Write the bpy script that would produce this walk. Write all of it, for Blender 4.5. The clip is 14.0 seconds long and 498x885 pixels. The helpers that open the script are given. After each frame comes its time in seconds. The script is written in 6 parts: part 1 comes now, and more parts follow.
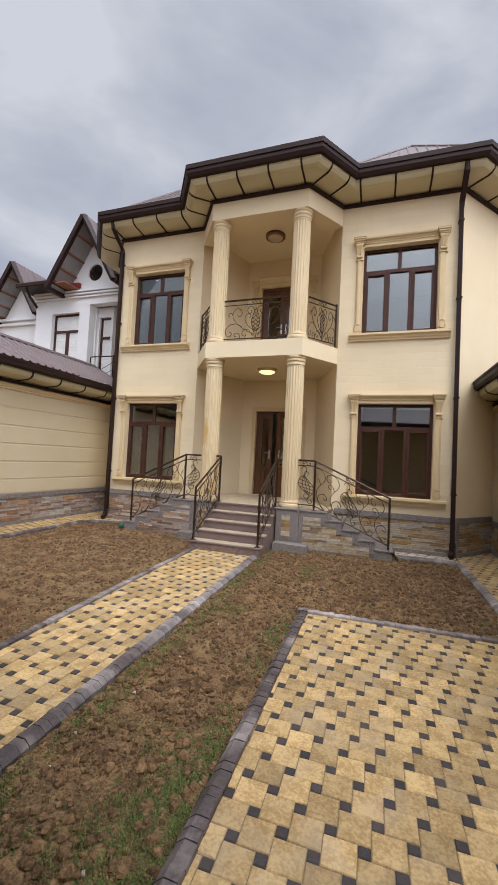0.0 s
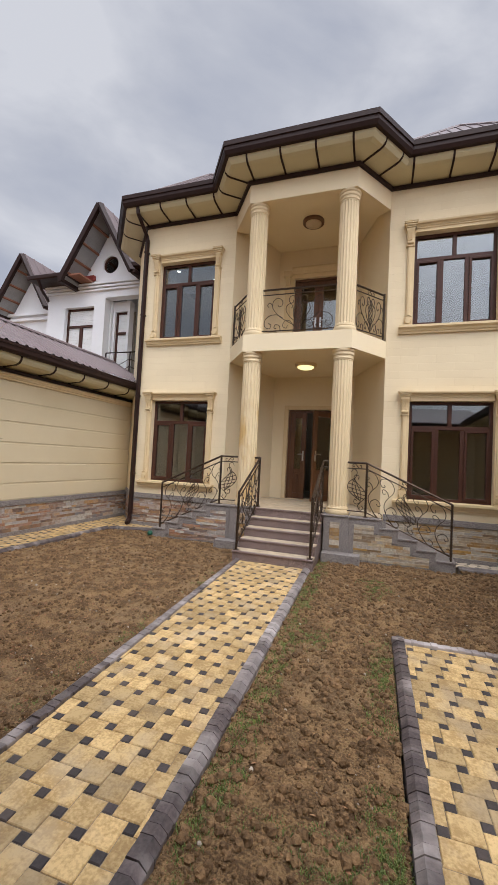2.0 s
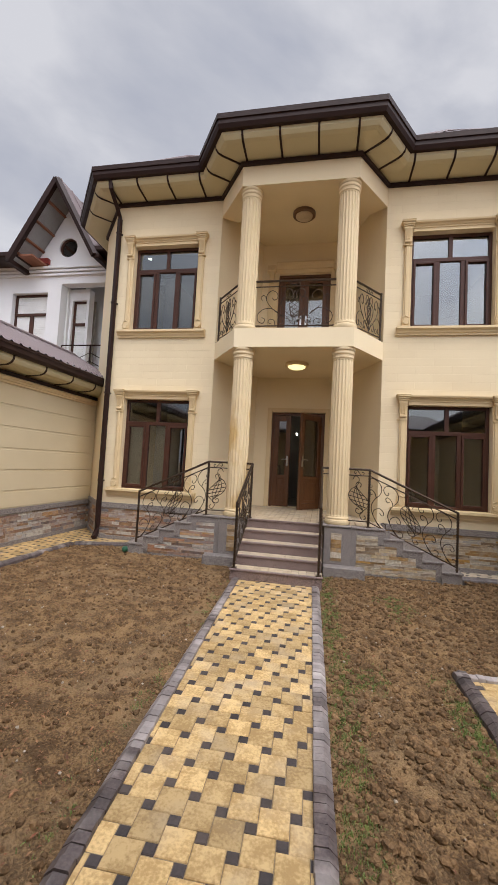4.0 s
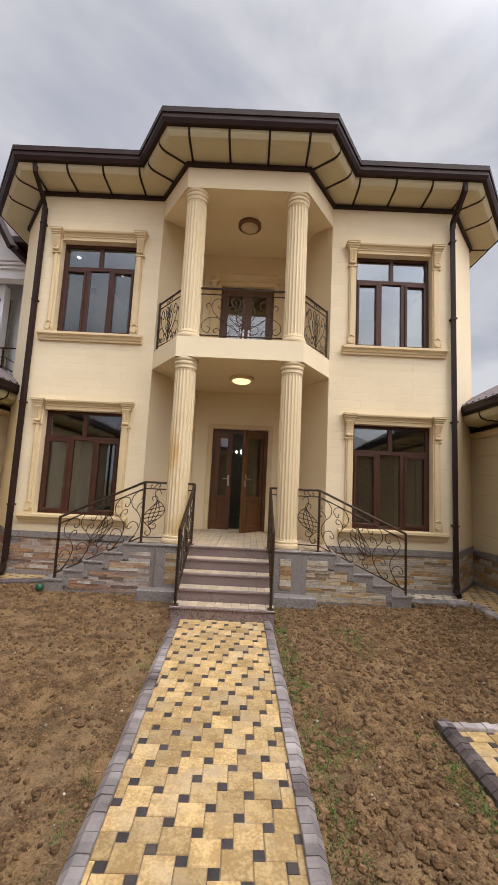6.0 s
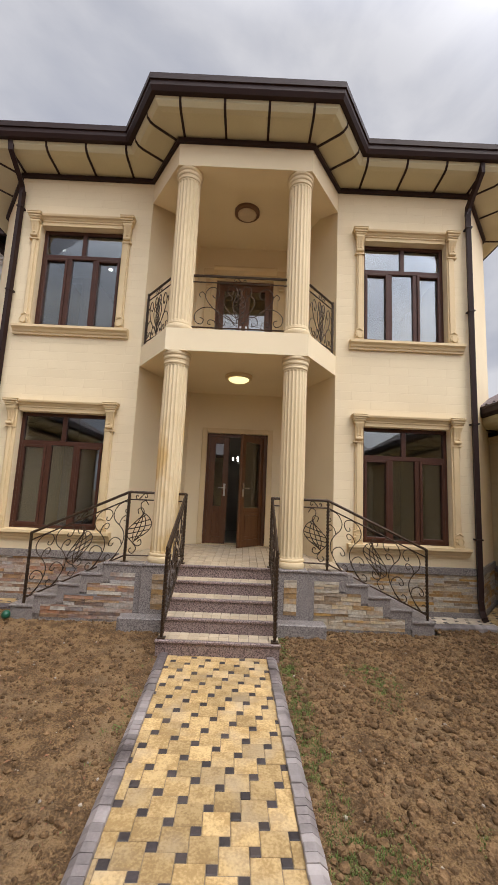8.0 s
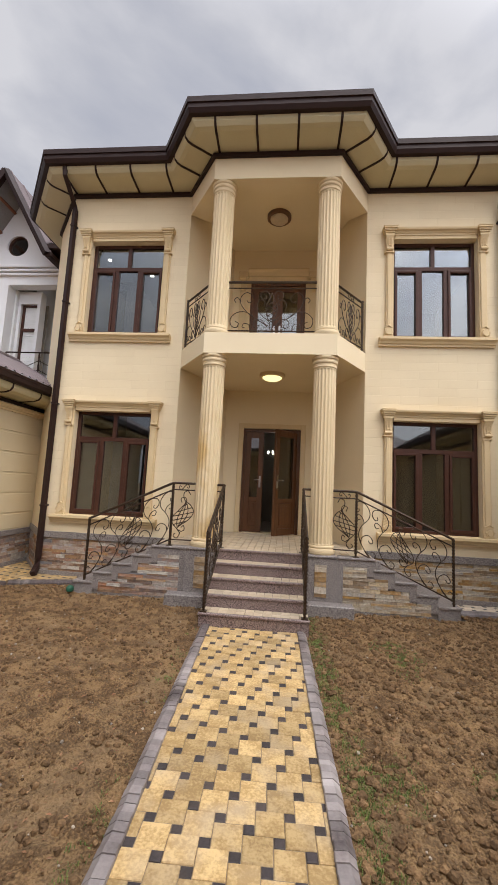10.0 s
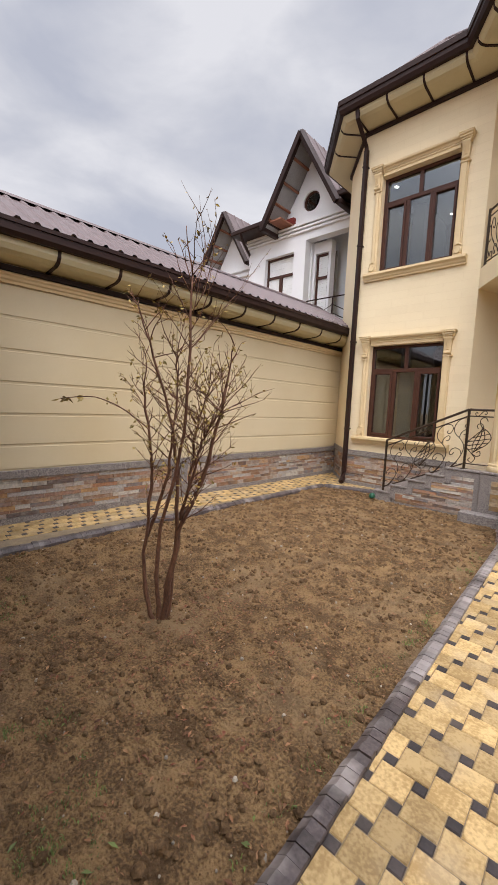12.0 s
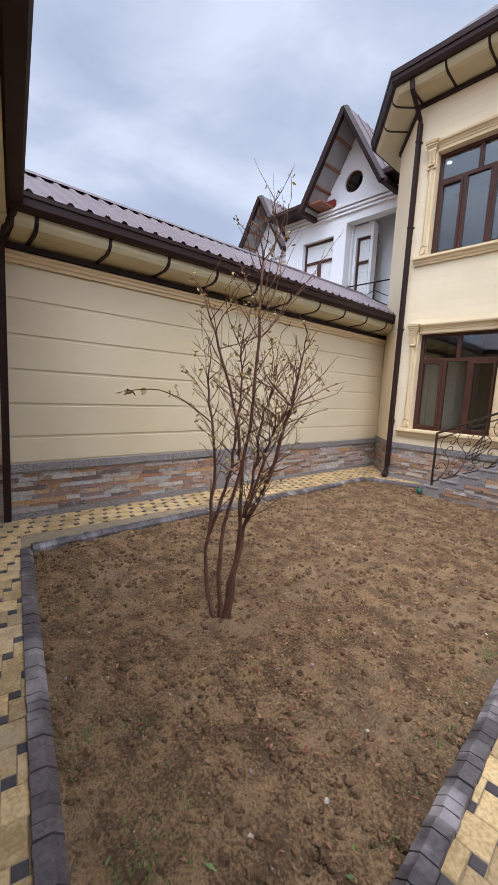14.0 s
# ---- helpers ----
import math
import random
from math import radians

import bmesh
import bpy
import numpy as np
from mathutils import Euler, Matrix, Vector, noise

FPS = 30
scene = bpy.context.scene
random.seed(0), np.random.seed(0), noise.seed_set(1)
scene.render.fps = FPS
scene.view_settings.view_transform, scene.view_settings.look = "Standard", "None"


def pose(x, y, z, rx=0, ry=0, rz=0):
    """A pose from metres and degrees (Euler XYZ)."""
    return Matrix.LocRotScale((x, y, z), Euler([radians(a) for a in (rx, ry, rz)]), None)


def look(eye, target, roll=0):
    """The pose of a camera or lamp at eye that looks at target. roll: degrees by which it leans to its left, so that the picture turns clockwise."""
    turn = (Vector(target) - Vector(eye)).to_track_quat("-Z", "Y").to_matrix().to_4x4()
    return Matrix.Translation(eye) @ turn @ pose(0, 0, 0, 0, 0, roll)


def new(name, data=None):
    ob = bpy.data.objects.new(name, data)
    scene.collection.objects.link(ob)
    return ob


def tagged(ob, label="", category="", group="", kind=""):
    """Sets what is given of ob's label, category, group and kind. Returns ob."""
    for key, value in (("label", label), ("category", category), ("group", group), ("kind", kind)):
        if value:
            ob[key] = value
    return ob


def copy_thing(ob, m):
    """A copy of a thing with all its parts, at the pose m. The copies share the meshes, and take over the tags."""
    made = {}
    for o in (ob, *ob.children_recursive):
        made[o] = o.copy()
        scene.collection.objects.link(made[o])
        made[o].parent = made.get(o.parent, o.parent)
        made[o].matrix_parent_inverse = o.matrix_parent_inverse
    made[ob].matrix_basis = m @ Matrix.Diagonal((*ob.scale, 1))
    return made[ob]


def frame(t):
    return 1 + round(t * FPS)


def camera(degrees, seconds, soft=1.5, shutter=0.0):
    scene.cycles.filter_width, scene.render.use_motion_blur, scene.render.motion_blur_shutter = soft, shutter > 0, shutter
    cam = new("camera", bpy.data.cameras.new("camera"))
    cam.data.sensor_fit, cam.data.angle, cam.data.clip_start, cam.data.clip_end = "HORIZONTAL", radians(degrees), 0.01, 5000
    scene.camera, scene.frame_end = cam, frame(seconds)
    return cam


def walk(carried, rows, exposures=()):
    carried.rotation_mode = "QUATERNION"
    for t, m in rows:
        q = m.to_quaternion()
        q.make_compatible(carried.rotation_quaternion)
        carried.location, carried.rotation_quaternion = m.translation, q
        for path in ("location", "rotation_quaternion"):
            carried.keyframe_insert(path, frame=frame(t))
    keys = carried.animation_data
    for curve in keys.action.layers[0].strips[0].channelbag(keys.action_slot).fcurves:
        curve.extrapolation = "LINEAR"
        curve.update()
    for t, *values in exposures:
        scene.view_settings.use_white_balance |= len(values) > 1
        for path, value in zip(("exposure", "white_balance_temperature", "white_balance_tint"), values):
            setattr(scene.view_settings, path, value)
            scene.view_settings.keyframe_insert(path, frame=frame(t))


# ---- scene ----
cam = camera(65.2, 14.0, soft=1.0)
METRES, EYE, TILT, LEAN, TURN = 5.6, 1.68, 0.0, 0.0, 18.5
ROWS = [
    (0.0, 0.0, 0.0, 0.0, -0.12, 2.41, -2.93),
    (0.5, -0.0302, 0.03, -0.0014, -0.64, 2.41, -2.97),
    (1.0, -0.0735, 0.0518, 0.0005, -0.99, 2.44, -2.98),
    (1.5, -0.1118, 0.0754, -0.0008, -0.95, 2.45, -2.96),
    (2.0, -0.145, 0.1108, -0.0013, -0.32, 2.44, -2.98),
    (4.5, -0.3113, 0.2631, 0.0001, -12.36, 4.01, -3.01),
    (5.0, -0.3306, 0.2837, 0.0058, -16.63, 5.35, -2.92),
    (5.5, -0.3254, 0.3092, 0.0067, -18.07, 6.15, -2.84),
    (6.0, -0.3056, 0.3429, 0.0061, -18.52, 6.44, -2.8),
    (6.5, -0.2963, 0.3823, -0.0002, -20.26, 6.58, -2.81),
    (7.0, -0.2905, 0.4391, 0.0028, -21.8, 6.77, -2.78),
    (7.5, -0.2763, 0.4699, 0.009, -20.34, 7.8, -2.64),
    (10.0, -0.2841, 0.3891, 0.0028, -13.59, 6.54, -2.82),
    (10.5, -0.3001, 0.3503, 0.0004, -2.66, 2.51, -2.98),
    (11.0, -0.3221, 0.3006, -0.0048, 7.61, -0.64, -2.93),
    (11.5, -0.3387, 0.2594, -0.0059, 17.25, -3.39, -2.8),
    (12.0, -0.3294, 0.2319, -0.0111, 24.99, -5.55, -2.72),
    (12.5, -0.3223, 0.2174, -0.0105, 28.94, -6.79, -2.63),
    (13.0, -0.3377, 0.2209, -0.0092, 28.11, -7.24, -2.72),
    (13.5, -0.3608, 0.2241, -0.0067, 26.62, -7.29, -2.79),
    (14.0, -0.3851, 0.2304, -0.0076, 28.9, -7.39, -2.95),
]
walk(cam, [(t, pose(0, 0, EYE, TILT, LEAN, TURN) @ pose(METRES * x, METRES * y, METRES * z, 90 + pitch, roll, yaw)) for t, x, y, z, yaw, pitch, roll in ROWS],
     [(0.0, -0.38, 6300, 12), (4.5, -0.32, 6550, 13), (9.8, -0.33, 6600, 13), (11.5, -0.22, 6600, 13), (12.6, -0.05, 6550, 13), (13.3, -0.05, 6100, 12), (14.0, -0.08, 5700, 12)])

# ---- world and light ----
SUN_EL, SUN_AZ = radians(55), radians(135)
world = bpy.data.worlds.new("overcast_sky")
scene.world = world
world.use_nodes = True
wn, wl = world.node_tree.nodes, world.node_tree.links
wn.clear()
sky = wn.new("ShaderNodeTexSky")
sky.sky_type = "NISHITA"
sky.sun_disc = False
sky.sun_elevation, sky.sun_rotation = SUN_EL, SUN_AZ
tc = wn.new("ShaderNodeTexCoord")
mp = wn.new("ShaderNodeMapping")
mp.inputs["Scale"].default_value = (1.0, 1.0, 2.3)
mp.inputs["Location"].default_value = (3.1, 0.4, 1.7)
wl.new(tc.outputs["Generated"], mp.inputs["Vector"])
n1 = wn.new("ShaderNodeTexNoise")
n1.inputs["Scale"].default_value = 2.5
n1.inputs["Detail"].default_value = 7
n1.inputs["Roughness"].default_value = 0.5
n1.inputs["Distortion"].default_value = 0.35
wl.new(mp.outputs[0], n1.inputs["Vector"])
cr = wn.new("ShaderNodeValToRGB")
el = cr.color_ramp.elements
el[0].position, el[0].color = 0.34, (6.5, 7.0, 8.2, 1)
el[1].position, el[1].color = 0.60, (10.2, 10.5, 11.1, 1)
mid = el.new(0.46)
mid.color = (8.0, 8.4, 9.3, 1)
wl.new(n1.outputs["Fac"], cr.inputs["Fac"])
mx = wn.new("ShaderNodeMix")
mx.data_type = "RGBA"
mx.inputs[0].default_value = 0.93
wl.new(sky.outputs[0], mx.inputs[6])
wl.new(cr.outputs[0], mx.inputs[7])
# an overcast sky grows brighter towards the zenith and towards the veiled sun
SUN_DIR = (math.sin(SUN_AZ) * math.cos(SUN_EL), math.cos(SUN_AZ) * math.cos(SUN_EL), math.sin(SUN_EL))


def glow(direction, low, high, gain):
    d = wn.new("ShaderNodeVectorMath")
    d.operation = "DOT_PRODUCT"
    d.inputs[1].default_value = direction
    wl.new(tc.outputs["Generated"], d.inputs[0])
    r = wn.new("ShaderNodeMapRange")
    r.interpolation_type = "SMOOTHSTEP"
    r.inputs["From Min"].default_value, r.inputs["From Max"].default_value = low, high
    r.inputs["To Max"].default_value = gain
    wl.new(d.outputs["Value"], r.inputs["Value"])
    return r.outputs[0]


ga = wn.new("ShaderNodeMath")
ga.operation = "ADD"
wl.new(glow((0, 0, 1), 0.80, 1.0, 2.4), ga.inputs[0])
wl.new(glow(SUN_DIR, 0.45, 1.0, 4.0), ga.inputs[1])
gb = wn.new("ShaderNodeMath")
gb.operation = "ADD"
gb.inputs[1].default_value = 1.0
wl.new(ga.outputs[0], gb.inputs[0])
gs = wn.new("ShaderNodeMath")
gs.operation = "MULTIPLY"
gs.inputs[1].default_value = 0.085
wl.new(gb.outputs[0], gs.inputs[0])
bg = wn.new("ShaderNodeBackground")
wl.new(gs.outputs[0], bg.inputs["Strength"])
wl.new(mx.outputs[2], bg.inputs["Color"])
wo = wn.new("ShaderNodeOutputWorld")
wl.new(bg.outputs[0], wo.inputs["Surface"])

sun = new("sun", bpy.data.lights.new("sun", "SUN"))
sun.data.energy, sun.data.angle, sun.data.color = 1.45, radians(30), (1.0, 0.93, 0.82)
sun.matrix_world = look((0, 0, 0), (-math.sin(SUN_AZ) * math.cos(SUN_EL), -math.cos(SUN_AZ) * math.cos(SUN_EL), -math.sin(SUN_EL)))


# ---- materials ----
def material(name, a, b=None, rough=0.7, scale=6.0, fine=60.0, bump=0.25, depth=0.004, metal=0.0, piece=0.0, dirt=None, dirt_amount=0.35, stretch=(1, 1, 1), spec=0.5, spread=0.25):
    """Two colours mixed by coarse and fine noise, relief, per-piece variation and dirt patches."""
    m = bpy.data.materials.new(name)
    m.use_nodes = True
    nt = m.node_tree
    n, l = nt.nodes, nt.links
    p = n["Principled BSDF"]
    b = b or tuple(c * 0.82 for c in a)
    geo = n.new("ShaderNodeNewGeometry")
    vm = n.new("ShaderNodeVectorMath")
    vm.operation = "MULTIPLY"
    vm.inputs[1].default_value = stretch
    l.new(geo.outputs["Position"], vm.inputs[0])
    co = n.new("ShaderNodeTexNoise")
    co.inputs["Scale"].default_value, co.inputs["Detail"].default_value = scale, 5
    fi = n.new("ShaderNodeTexNoise")
    fi.inputs["Scale"].default_value, fi.inputs["Detail"].default_value = fine, 4
    l.new(vm.outputs[0], co.inputs["Vector"])
    l.new(vm.outputs[0], fi.inputs["Vector"])
    add = n.new("ShaderNodeMath")
    add.operation = "ADD"
    l.new(co.outputs["Fac"], add.inputs[0])
    l.new(fi.outputs["Fac"], add.inputs[1])
    mr = n.new("ShaderNodeMapRange")
    mr.inputs["From Min"].default_value, mr.inputs["From Max"].default_value = 1 - spread, 1 + spread
    l.new(add.outputs[0], mr.inputs["Value"])
    mix = n.new("ShaderNodeMix")
    mix.data_type = "RGBA"
    mix.inputs[6].default_value, mix.inputs[7].default_value = (*a, 1), (*b, 1)
    l.new(mr.outputs[0], mix.inputs[0])
    out = mix.outputs[2]
    if dirt:
        dn = n.new("ShaderNodeTexNoise")
        dn.inputs["Scale"].default_value, dn.inputs["Detail"].default_value = scale * 0.35, 8
        l.new(vm.outputs[0], dn.inputs["Vector"])
        dr = n.new("ShaderNodeMapRange")
        dr.inputs["From Min"].default_value, dr.inputs["From Max"].default_value = 0.5, 0.72
        dr.inputs["To Max"].default_value = dirt_amount
        l.new(dn.outputs["Fac"], dr.inputs["Value"])
        dm = n.new("ShaderNodeMix")
        dm.data_type = "RGBA"
        dm.inputs[7].default_value = (*dirt, 1)
        l.new(dr.outputs[0], dm.inputs[0])
        l.new(out, dm.inputs[6])
        out = dm.outputs[2]
    if piece:
        oi = n.new("ShaderNodeObjectInfo")
        ad = n.new("ShaderNodeMath")
        ad.operation = "ADD"
        l.new(oi.outputs["Random"], ad.inputs[0])
        l.new(geo.outputs["Random Per Island"], ad.inputs[1])
        fr = n.new("ShaderNodeMath")
        fr.operation = "FRACT"
        l.new(ad.outputs[0], fr.inputs[0])
        mv = n.new("ShaderNodeMapRange")
        mv.inputs["To Min"].default_value, mv.inputs["To Max"].default_value = 1 - piece, 1 + piece * 0.6
        l.new(fr.outputs[0], mv.inputs["Value"])
        hs = n.new("ShaderNodeHueSaturation")
        l.new(mv.outputs[0], hs.inputs["Value"])
        l.new(out, hs.inputs["Color"])
        out = hs.outputs[0]
    l.new(out, p.inputs["Base Color"])
    rr = n.new("ShaderNodeMapRange")
    rr.inputs["To Min"].default_value, rr.inputs["To Max"].default_value = max(0.02, rough - 0.1), min(1, rough + 0.1)
    l.new(co.outputs["Fac"], rr.inputs["Value"])
    l.new(rr.outputs[0], p.inputs["Roughness"])
    p.inputs["Metallic"].default_value = metal
    p.inputs["Specular IOR Level"].default_value = spec
    if bump:
        bu = n.new("ShaderNodeBump")
        bu.inputs["Strength"].default_value, bu.inputs["Distance"].default_value = bump, depth
        l.new(add.outputs[0], bu.inputs["Height"])
        l.new(bu.outputs[0], p.inputs["Normal"])
    return m


def stone_material(name, ramp):
    """Split stone strips: each piece takes its own colour from a ramp, veined by noise."""
    m = material(name, (0.5, 0.5, 0.5), rough=0.85, scale=7, fine=55, bump=0.9, depth=0.012, stretch=(0.6, 0.6, 2.2))
    n, l = m.node_tree.nodes, m.node_tree.links
    p = n["Principled BSDF"]
    geo = next(x for x in n if x.bl_idname == "ShaderNodeNewGeometry")
    oi = n.new("ShaderNodeObjectInfo")
    ad = n.new("ShaderNodeMath")
    ad.operation = "ADD"
    l.new(oi.outputs["Random"], ad.inputs[0])
    l.new(geo.outputs["Random Per Island"], ad.inputs[1])
    fr = n.new("ShaderNodeMath")
    fr.operation = "FRACT"
    l.new(ad.outputs[0], fr.inputs[0])
    cr = n.new("ShaderNodeValToRGB")
    cr.color_ramp.interpolation = "LINEAR"
    e = cr.color_ramp.elements
    e[0].position, e[0].color = 0.0, (*ramp[0], 1)
    e[1].position, e[1].color = 1.0, (*ramp[-1], 1)
    for i, c in enumerate(ramp[1:-1], 1):
        x = e.new(i / (len(ramp) - 1))
        x.color = (*c, 1)
    sn = n.new("ShaderNodeTexNoise")
    sn.inputs["Scale"].default_value, sn.inputs["Detail"].default_value = 9, 6
    l.new(geo.outputs["Position"], sn.inputs["Vector"])
    ma = n.new("ShaderNodeMath")
    ma.operation = "MULTIPLY_ADD"
    ma.inputs[1].default_value = 0.22
    l.new(sn.outputs["Fac"], ma.inputs[0])
    sb = n.new("ShaderNodeMath")
    sb.operation = "ADD"
    sb.inputs[1].default_value = -0.11
    l.new(fr.outputs[0], sb.inputs[0])
    l.new(sb.outputs[0], ma.inputs[2])
    l.new(ma.outputs[0], cr.inputs["Fac"])
    hs = n.new("ShaderNodeHueSaturation")
    l.new(cr.outputs[0], hs.inputs["Color"])
    fi = n.new("ShaderNodeTexNoise")
    fi.inputs["Scale"].default_value, fi.inputs["Detail"].default_value = 40, 5
    l.new(geo.outputs["Position"], fi.inputs["Vector"])
    v = n.new("ShaderNodeMapRange")
    v.inputs["To Min"].default_value, v.inputs["To Max"].default_value = 0.45, 1.5
    l.new(fi.outputs["Fac"], v.inputs["Value"])
    l.new(v.outputs[0], hs.inputs["Value"])
    l.new(hs.outputs[0], p.inputs["Base Color"])
    return m


def glass_material(name, tint, gloss=1.0):
    m = bpy.data.materials.new(name)
    m.use_nodes = True
    n, l = m.node_tree.nodes, m.node_tree.links
    n.remove(n["Principled BSDF"])
    tr = n.new("ShaderNodeBsdfTransparent")
    tr.inputs["Color"].default_value = (*tint, 1)
    gl = n.new("ShaderNodeBsdfGlossy")
    gl.inputs["Roughness"].default_value = 0.01
    gl.inputs["Color"].default_value = (0.95, 0.95, 0.95, 1)
    fr = n.new("ShaderNodeFresnel")
    fr.inputs["IOR"].default_value = 1.55
    k = n.new("ShaderNodeMath")
    k.operation, k.use_clamp = "MULTIPLY_ADD", True
    k.inputs[1].default_value, k.inputs[2].default_value = 1.5, 0.06 * gloss
    l.new(fr.outputs[0], k.inputs[0])
    mi = n.new("ShaderNodeMixShader")
    l.new(k.outputs[0], mi.inputs[0])
    l.new(tr.outputs[0], mi.inputs[1])
    l.new(gl.outputs[0], mi.inputs[2])
    l.new(mi.outputs[0], n["Material Output"].inputs["Surface"])
    return m


def glow_material(name, colour, strength):
    m = bpy.data.materials.new(name)
    m.use_nodes = True
    p = m.node_tree.nodes["Principled BSDF"]
    p.inputs["Base Color"].default_value = (*colour, 1)
    p.inputs["Emission Color"].default_value = (*colour, 1)
    p.inputs["Emission Strength"].default_value = strength
    return m


STUCCO = material("cream_stucco", (0.80, 0.67, 0.45), (0.75, 0.62, 0.41), rough=0.8, scale=1.3, fine=120, bump=0.12, depth=0.002, dirt=(0.72, 0.57, 0.36), dirt_amount=0.3, spec=0.3)

def siding(m):
    """Shallow courses of facing slabs on the stucco: fine joints in relief."""
    n, l = m.node_tree.nodes, m.node_tree.links
    geo = next(x for x in n if x.bl_idname == "ShaderNodeNewGeometry")
    sp = n.new("ShaderNodeSeparateXYZ")
    l.new(geo.outputs["Position"], sp.inputs[0])
    cb = n.new("ShaderNodeCombineXYZ")
    l.new(sp.outputs["X"], cb.inputs["X"])
    l.new(sp.outputs["Z"], cb.inputs["Y"])
    br = n.new("ShaderNodeTexBrick")
    br.inputs["Scale"].default_value = 1.0
    br.inputs["Brick Width"].default_value, br.inputs["Row Height"].default_value = 0.62, 0.145
    br.inputs["Mortar Size"].default_value, br.inputs["Mortar Smooth"].default_value = 0.004, 0.6
    br.inputs["Color1"].default_value = (1, 1, 1, 1)
    br.inputs["Color2"].default_value = (0.965, 0.96, 0.95, 1)
    br.inputs["Mortar"].default_value = (0.93, 0.91, 0.88, 1)
    l.new(cb.outputs[0], br.inputs["Vector"])
    p = n["Principled BSDF"]
    src = p.inputs["Base Color"].links[0].from_socket
    mu = n.new("ShaderNodeMix")
    mu.data_type, mu.blend_type = "RGBA", "MULTIPLY"
    mu.inputs[0].default_value = 1.0
    l.new(src, mu.inputs[6])
    l.new(br.outputs["Color"], mu.inputs[7])
    l.new(mu.outputs[2], p.inputs["Base Color"])
    bu = next(x for x in n if x.bl_idname == "ShaderNodeBump")
    b2 = n.new("ShaderNodeBump")
    b2.invert = True
    b2.inputs["Strength"].default_value, b2.inputs["Distance"].default_value = 0.5, 0.004
    l.new(br.outputs["Fac"], b2.inputs["Height"])
    l.new(bu.outputs[0], b2.inputs["Normal"])
    l.new(b2.outputs[0], p.inputs["Normal"])
    return m


SIDING = siding(material("cream_slab_facing", (0.80, 0.67, 0.45), (0.75, 0.62, 0.41), rough=0.75, scale=1.3, fine=120, bump=0.12, depth=0.002, dirt=(0.74, 0.60, 0.39), dirt_amount=0.3, spec=0.3))
PANEL = material("cream_panel", (0.66, 0.555, 0.365), (0.62, 0.515, 0.33), rough=0.55, scale=1.2, fine=90, bump=0.08, depth=0.002, dirt=(0.56, 0.43, 0.23), dirt_amount=0.45, spec=0.4)
TRIM = material("ochre_stucco_trim", (0.70, 0.545, 0.325), (0.64, 0.49, 0.28), rough=0.75, scale=3, fine=90, bump=0.15, depth=0.002, spec=0.3)
COLUMN = material("column_stucco", (0.70, 0.56, 0.35), (0.66, 0.52, 0.315), rough=0.75, scale=2.4, fine=70, bump=0.12, depth=0.002, dirt=(0.58, 0.43, 0.23), dirt_amount=0.3, stretch=(1, 1, 0.5), spec=0.3)
COLUMN_STAINED = material("stained_column_stucco", (0.70, 0.56, 0.35), (0.66, 0.52, 0.315), rough=0.75, scale=8, fine=70, bump=0.12, depth=0.002, dirt=(0.52, 0.32, 0.10), dirt_amount=0.75, stretch=(1, 1, 0.45), spec=0.3)
nt = COLUMN_STAINED.node_tree
st_pos = next(x for x in nt.nodes if x.bl_idname == "ShaderNodeNewGeometry")
st_sep = nt.nodes.new("ShaderNodeSeparateXYZ")
nt.links.new(st_pos.outputs["Position"], st_sep.inputs[0])
st_band = nt.nodes.new("ShaderNodeMapRange")
st_band.inputs["From Min"].default_value, st_band.inputs["From Max"].default_value = 2.85, 2.55
st_range = next(x for x in nt.nodes if x.bl_idname == "ShaderNodeMapRange" and abs(x.inputs["From Max"].default_value - 0.72) < 1e-4)
st_range.inputs["From Min"].default_value, st_range.inputs["From Max"].default_value = 0.46, 0.6
st_mix = next(k.to_node for k in nt.links if k.from_node == st_range)
st_mul = nt.nodes.new("ShaderNodeMath")
st_mul.operation = "MULTIPLY"
nt.links.new(st_sep.outputs["Z"], st_band.inputs["Value"])
nt.links.new(st_range.outputs[0], st_mul.inputs[0])
nt.links.new(st_band.outputs[0], st_mul.inputs[1])
nt.links.new(st_mul.outputs[0], st_mix.inputs[0])
SOFFIT = material("cream_soffit", (0.60, 0.54, 0.35), (0.56, 0.50, 0.32), rough=0.6, scale=2, fine=60, bump=0.05, depth=0.001, spec=0.3)
BROWN = material("brown_painted_metal", (0.032, 0.015, 0.012), (0.024, 0.012, 0.010), spec=0.2, rough=0.5, scale=5, fine=80, bump=0.05, depth=0.001)
ROOF = material("brown_roof_metal", (0.15, 0.105, 0.102), (0.12, 0.085, 0.083), rough=0.45, scale=3, fine=40, bump=0.05, depth=0.001, dirt=(0.15, 0.12, 0.115), dirt_amount=0.4)
FRAME = material("brown_window_profile", spec=0.25, a=(0.075, 0.030, 0.019), b=(0.055, 0.022, 0.014), rough=0.4, scale=4, fine=90, bump=0.05, depth=0.001)
WOOD = material("red_brown_door_wood", (0.14, 0.055, 0.019), (0.085, 0.032, 0.013), rough=0.4, scale=5, fine=45, bump=0.08, depth=0.001, stretch=(4, 4, 0.4))
GLASS = glass_material("window_glass", (0.72, 0.76, 0.76))
GRANITE = material("grey_granite", (0.31, 0.275, 0.255), (0.11, 0.095, 0.090), rough=0.5, scale=60, fine=130, spread=0.12, bump=0.08, depth=0.001, dirt=(0.34, 0.30, 0.27), dirt_amount=0.35)
